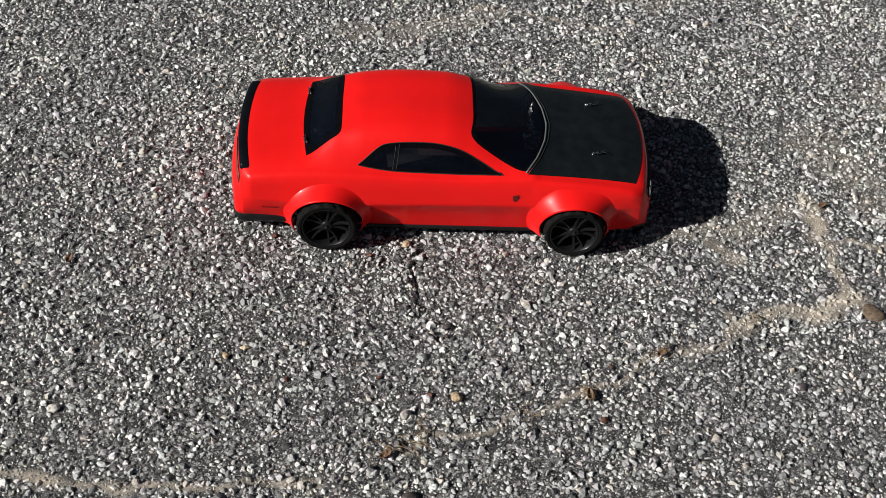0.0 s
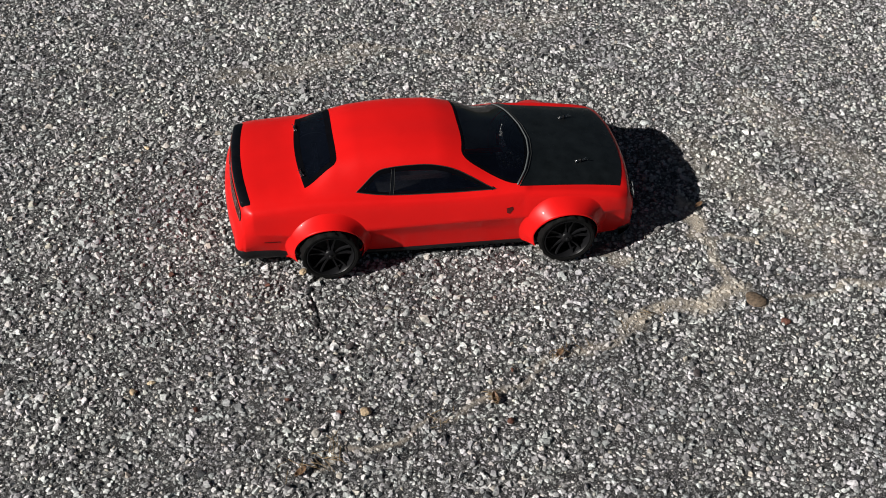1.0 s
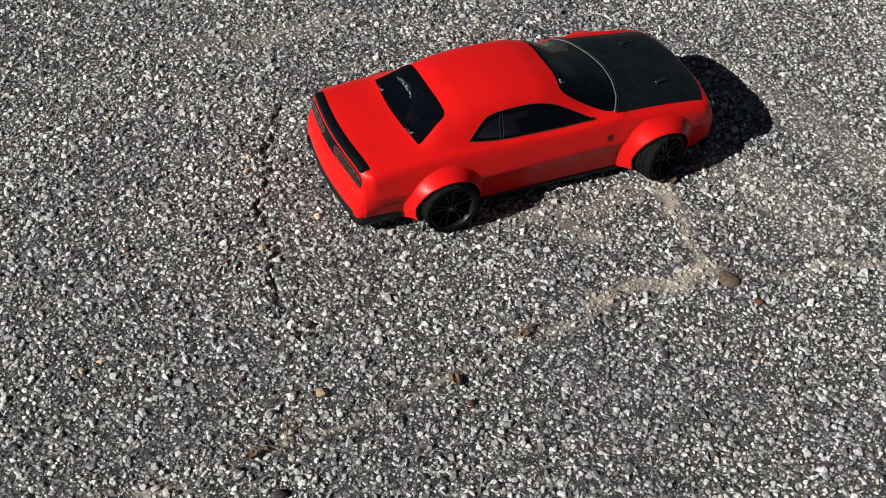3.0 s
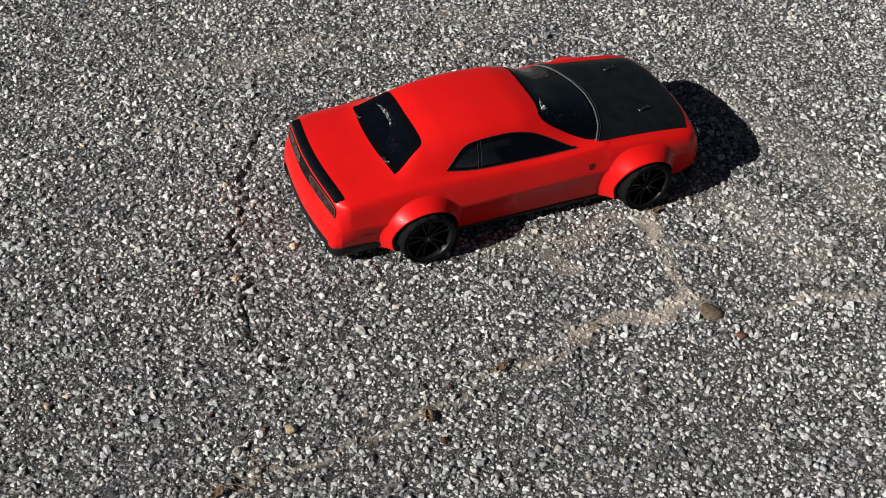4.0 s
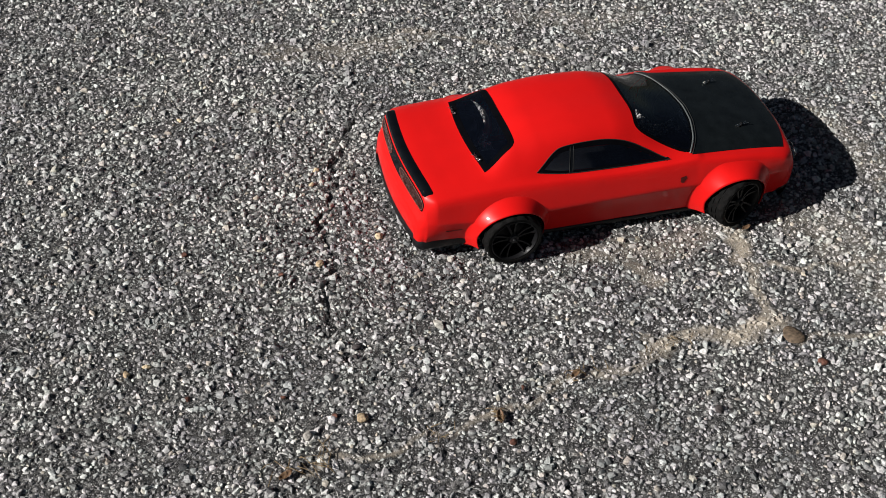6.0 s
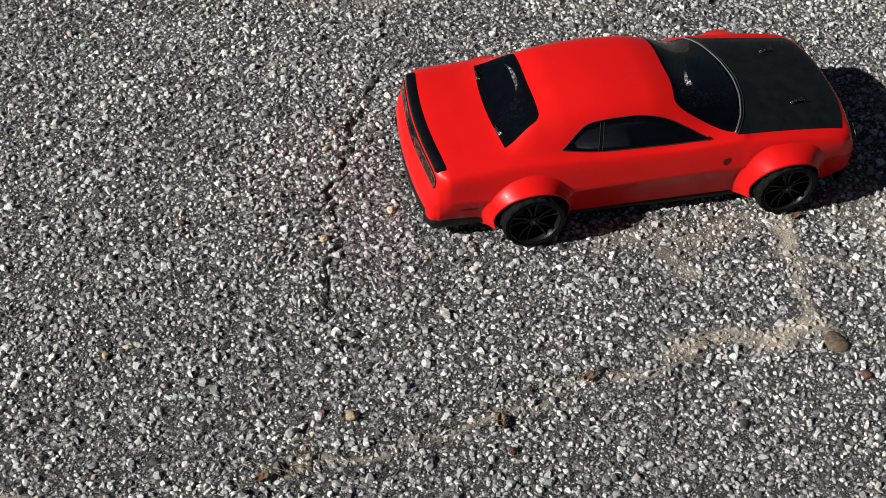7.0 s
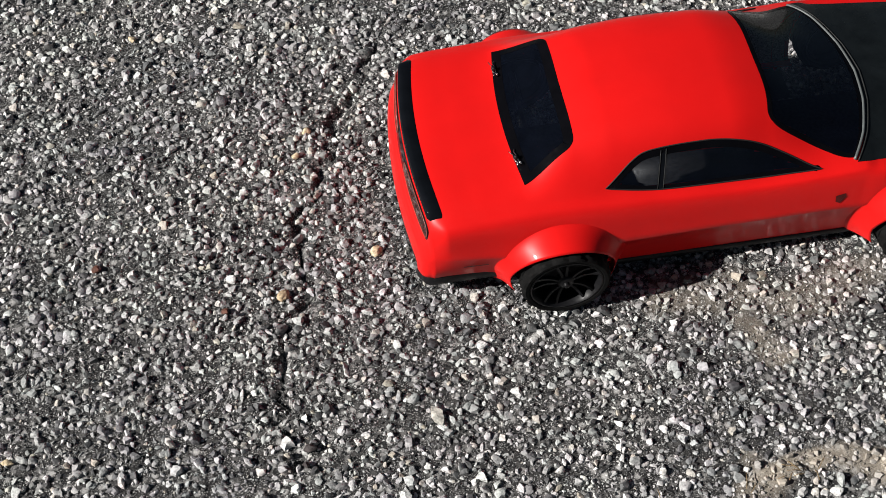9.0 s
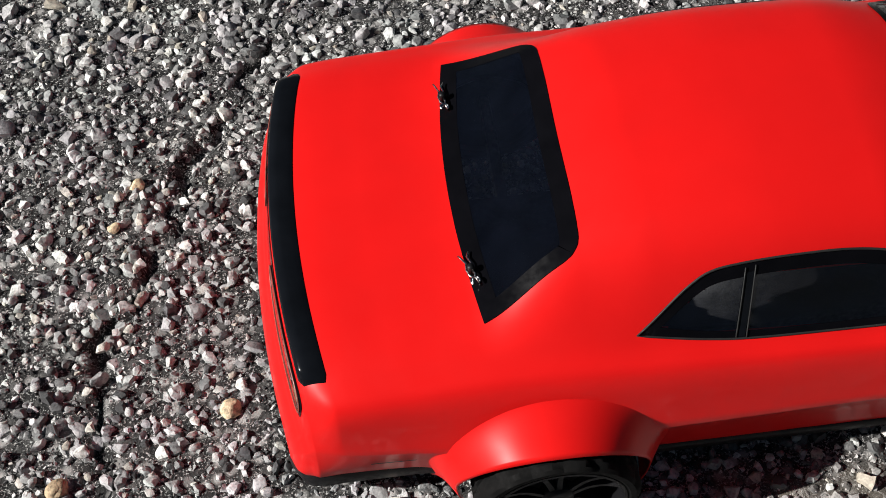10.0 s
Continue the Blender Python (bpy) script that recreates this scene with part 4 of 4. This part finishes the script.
# x, y, radius, flatness, colour, sharp
PEBBLES = [
    (-0.351, -0.290, 0.0066, 0.6, "tan", 0), (-0.407, -0.299, 0.0066, 0.6, "grey", 0), (-0.595, 0.053, 0.0070, 0.5, "white", 1), (-0.306, 0.095, 0.0066, 0.55, "cream", 1),
    (0.120, -0.290, 0.0135, 0.22, "brown", 0), (-0.479, -0.016, 0.0052, 0.6, "rust", 1), (-0.241, -0.185, 0.0095, 0.35, "pale", 1), (-0.542, -0.172, 0.0058, 0.6, "cream", 1),
    (-0.562, -0.178, 0.0048, 0.6, "tan", 0), (-0.384, -0.071, 0.0048, 0.6, "rust", 1), (-0.339, -0.065, 0.0052, 0.6, "tan", 0), (-0.445, 0.226, 0.0056, 0.6, "cream", 1),
    (-0.391, 0.140, 0.0066, 0.5, "pale", 1), (-0.333, -0.196, 0.0060, 0.6, "dark", 1), (0.132, -0.333, 0.0058, 0.6, "rust", 0),
    (-0.004, -0.367, 0.0056, 0.6, "dark", 0), (-0.419, -0.245, 0.0042, 0.6, "rust", 1), (-0.510, -0.224, 0.0042, 0.6, "rust", 1), (-0.376, -0.280, 0.0040, 0.6, "rust", 1),
    (-0.218, -0.355, 0.0044, 0.6, "rust", 0), (-0.307, 0.045, 0.0050, 0.5, "pale", 1), (-0.736, -0.205, 0.0062, 0.6, "pale", 0), (-0.470, -0.170, 0.0045, 0.5, "white", 1),
    (-0.430, -0.395, 0.0080, 0.6, "dark", 0), (-0.185, -0.290, 0.0040, 0.6, "rust", 1), (0.185, -0.160, 0.0055, 0.5, "pale", 1), (-0.538, -0.235, 0.0042, 0.5, "white", 1),
    (-0.315, 0.089, 0.0044, 0.6, "pale", 1), (-0.305, 0.048, 0.0043, 0.55, "white", 1), (-0.265, -0.036, 0.0052, 0.6, "cream", 0), (-0.260, -0.025, 0.0055, 0.5, "white", 1),
    (-0.322, 0.003, 0.0046, 0.6, "pale", 1), (-0.281, -0.040, 0.0040, 0.6, "white", 1), (-0.310, 0.011, 0.0036, 0.6, "pale", 1), (-0.326, -0.037, 0.0042, 0.6, "pale", 1),
    (-0.330, -0.048, 0.0046, 0.6, "white", 1), (-0.340, -0.065, 0.0052, 0.6, "tan", 0), (-0.317, 0.070, 0.0046, 0.6, "cream", 1), (-0.286, 0.049, 0.0038, 0.6, "pale", 1),
    (-0.096, -0.254, 0.0046, 0.5, "white", 1), (-0.165, -0.242, 0.0050, 0.5, "white", 1), (-0.630, -0.138, 0.0052, 0.5, "white", 1), (-0.337, -0.208, 0.0046, 0.6, "dark", 1),
]
STRAW = grained("dry_straw", (0.22, 0.155, 0.08), 0.7, 0.35, 300)
LEAF = grained("dry_leaf", (0.14, 0.08, 0.042), 0.65, 0.4, 200)


def build_pebbles():
    for k, (x, y, r, flat, tone, sharp) in enumerate(PEBBLES):
        ob = new("pebble", pebble_mesh(r, flat, k + 3, PEB[tone], bool(sharp)))
        ob.matrix_basis = pose(x, y, -0.0022 + r * flat * 0.45, 0, 0, (k * 77) % 360)
        tagged(ob, WORDS[tone] + " pebble lying on worn asphalt", "pebble", "loose pebbles")


def leaf_mesh(length, curl, seed):
    rng = random.Random(seed)
    n, m = 9, 5
    verts, faces = [], []
    for i in range(n):
        q = i / (n - 1)
        half = length * 0.26 * math.sin(math.pi * min(1, q * 0.93 + 0.05)) ** 0.8 * rng.uniform(0.8, 1.1)
        for j in range(m):
            w = (j / (m - 1) - 0.5) * 2
            verts.append((length * (q - 0.5), half * w, curl * length * (0.35 * w * w + 0.35 * (q - 0.4) ** 2) + rng.uniform(-0.02, 0.02) * length))
    for i in range(n - 1):
        for j in range(m - 1):
            faces.append((i * m + j, (i + 1) * m + j, (i + 1) * m + j + 1, i * m + j + 1))
    bm = bmesh.new()
    bm.from_mesh(mesh_of("tmp", verts, faces, LEAF))
    bmesh.ops.solidify(bm, geom=bm.faces[:], thickness=0.0003)
    me = bpy.data.meshes.new("dry_leaf")
    bm.to_mesh(me)
    bm.free()
    me.materials.append(LEAF)
    return me


def straw_tuft(n, spread, length, seed):
    rng = random.Random(seed)
    pieces = []
    for _ in range(n):
        a, b = rng.uniform(0, 6.28), rng.gauss(0, 0.5)
        x, y = rng.gauss(0, spread), rng.gauss(0, spread * 0.4)
        l = length * rng.uniform(0.5, 1.2)
        pts = [(x + l * (q - 0.5) * math.cos(a * 0.3 + b), y + l * (q - 0.5) * math.sin(a * 0.3 + b), 0.0012 + 0.0016 * rng.random() + 0.002 * math.sin(q * 3) * rng.random()) for q in (0, 0.33, 0.66, 1)]
        pieces.append(tube(pts, rng.uniform(0.0002, 0.00045), 4))
    return mesh_of("straw", *join(*pieces), STRAW)


def build_litter():
    for k, (x, y, l, rz) in enumerate([(0.149, -0.121, 0.011, 15), (-0.221, -0.323, 0.015, 80), (-0.438, -0.342, 0.014, 20), (-0.128, -0.288, 0.012, 30), (-0.70, 0.00, 0.012, 60)]):
        ob = new("dry_leaf", leaf_mesh(l, 0.5, k))
        ob.matrix_basis = pose(x, y, 0.0006, 6, -8, rz)
        tagged(ob, "curled dry brown leaf scrap on worn asphalt", "leaf", "leaf scraps")
    for k, (x, y, n, sp, l, rz) in enumerate([(-0.122, -0.287, 16, 0.012, 0.014, 20), (-0.403, -0.334, 14, 0.010, 0.022, 60), (-0.436, -0.340, 10, 0.014, 0.020, 10), (-0.276, -0.327, 8, 0.014, 0.012, 5),
                                              (-0.222, -0.320, 14, 0.006, 0.012, 80), (-0.02, -0.275, 10, 0.012, 0.010, 10)]):
        ob = new("straw_tuft", straw_tuft(n, sp, l, k))
        ob.matrix_basis = pose(x, y, -0.0008, 0, 0, rz)
        tagged(ob, "small tuft of dry straw caught in the asphalt", "straw", "straw tufts", kind="stuff")


ground = build_ground()
car = build_car()
wheels = []
for hx, sgn in itertools.product((-HUB_X, HUB_X), (-1, 1)):
    wheels.append((build_wheel(car), hx, sgn))
build_pebbles()
build_litter()


# the crushed stone of the surface, and the single stones nearest to the path
rng = np.random.default_rng(11)
tagged(new("gravel_chips", build_chips(rng, True)), "angular grey crushed stones bedded in dark asphalt", "gravel", kind="stuff")
tagged(new("gravel_fines", build_chips(rng, False)), "fine dark and pale grit between the stones of the asphalt", "gravel", kind="stuff")
SINGLES = [pebble_mesh(1.0, 0.62, 100 + k, STONE_ONE, True) for k in range(10)]
picks = random.Random(5)
for k in range(290):
    x, y = picks.uniform(-0.42, -0.24), picks.uniform(-0.10, 0.20)
    if float(crack_at(np.array([x]), np.array([y]))[0]) > 0.3:
        x -= 0.012
    r = picks.uniform(0.0024, 0.0042)
    ob = new("stone", SINGLES[k % 10])
    ob.parent = ground
    ob.matrix_basis = pose(x, y, -0.0018, 0, 0, picks.uniform(0, 360)) @ Matrix.Diagonal((r, r, r, 1))


# ---------------------------------------------------------------- what moves
CAR_PATH = [
    (0, -0.2663, 0.0188, -16.10),
    (0.1, -0.2380, 0.0123, -15.14),
    (0.2, -0.2132, 0.0035, -14.91),
    (0.3, -0.1920, -0.0061, -14.98),
    (0.4, -0.1741, -0.0079, -14.77),
    (0.5, -0.1628, -0.0103, -14.42),
    (0.6, -0.1572, -0.0108, -14.40),
    (1, -0.1558, -0.0111, -14.30),
    (1.5, -0.1558, -0.0109, -13.98),
    (2, -0.1556, -0.0099, -13.96),
    (2.1, -0.1350, -0.0094, -12.53),
    (2.2, -0.0928, -0.0037, -10.02),
    (2.3, -0.0643, -0.0014, -8.14),
    (2.4, -0.0455, -0.0017, -6.43),
    (2.5, -0.0366, -0.0020, -3.62),
    (2.6, -0.0216, -0.0027, -2.83),
    (2.8, -0.0058, -0.0044, -0.95),
    (3, 0.0000, 0.0000, 0.00),
    (10, 0.0000, 0.0000, 0.00),
]
STEER = [(0.0, 0.0), (1.0, 0.0), (1.3, 6.5), (1.5, 11.7), (1.8, 15.6), (2.1, 17.6), (2.6, 18.9), (3.2, 18.9), (3.7, 13.0), (4.2, 2.0), (4.8, 2.0), (5.0, 4.5), (5.1, 7.8), (5.2, 14.3), (5.3, 18.9), (6.2, 18.9), (6.6, 14.3), (7.1, 2.0), (10.0, 2.0)]


def between(rows, t, col):
    return float(np.interp(t, [r[0] for r in rows], [r[col] for r in rows]))


def motions():
    walk(car, [(t, pose(x, y, 0, 0, 0, yaw)) for t, x, y, yaw in CAR_PATH])
    rolled, way = [], 0.0
    for a, b in zip(CAR_PATH, CAR_PATH[1:]):
        rolled.append((a[0], way))
        way += math.hypot(b[1] - a[1], b[2] - a[2])
    rolled.append((CAR_PATH[-1][0], way))
    times = sorted({r[0] for r in CAR_PATH} | {r[0] for r in STEER} | {2.05, 2.15, 2.25})
    for ob, hx, sgn in wheels:
        rows = []
        for t in times:
            spin = math.degrees(between(rolled, t, 1) / 0.033)
            steer = between(STEER, t, 1) if hx > 0 else 0.0
            m = pose(hx, sgn * (HUB_Y - 0.0150), HUB_Z, 0, 0, steer) @ pose(0, 0, 0, 0, spin, 0)
            rows.append((t, m @ pose(0, 0, 0, 0, 0, 180) if sgn > 0 else m))
        walk(ob, rows)


motions()
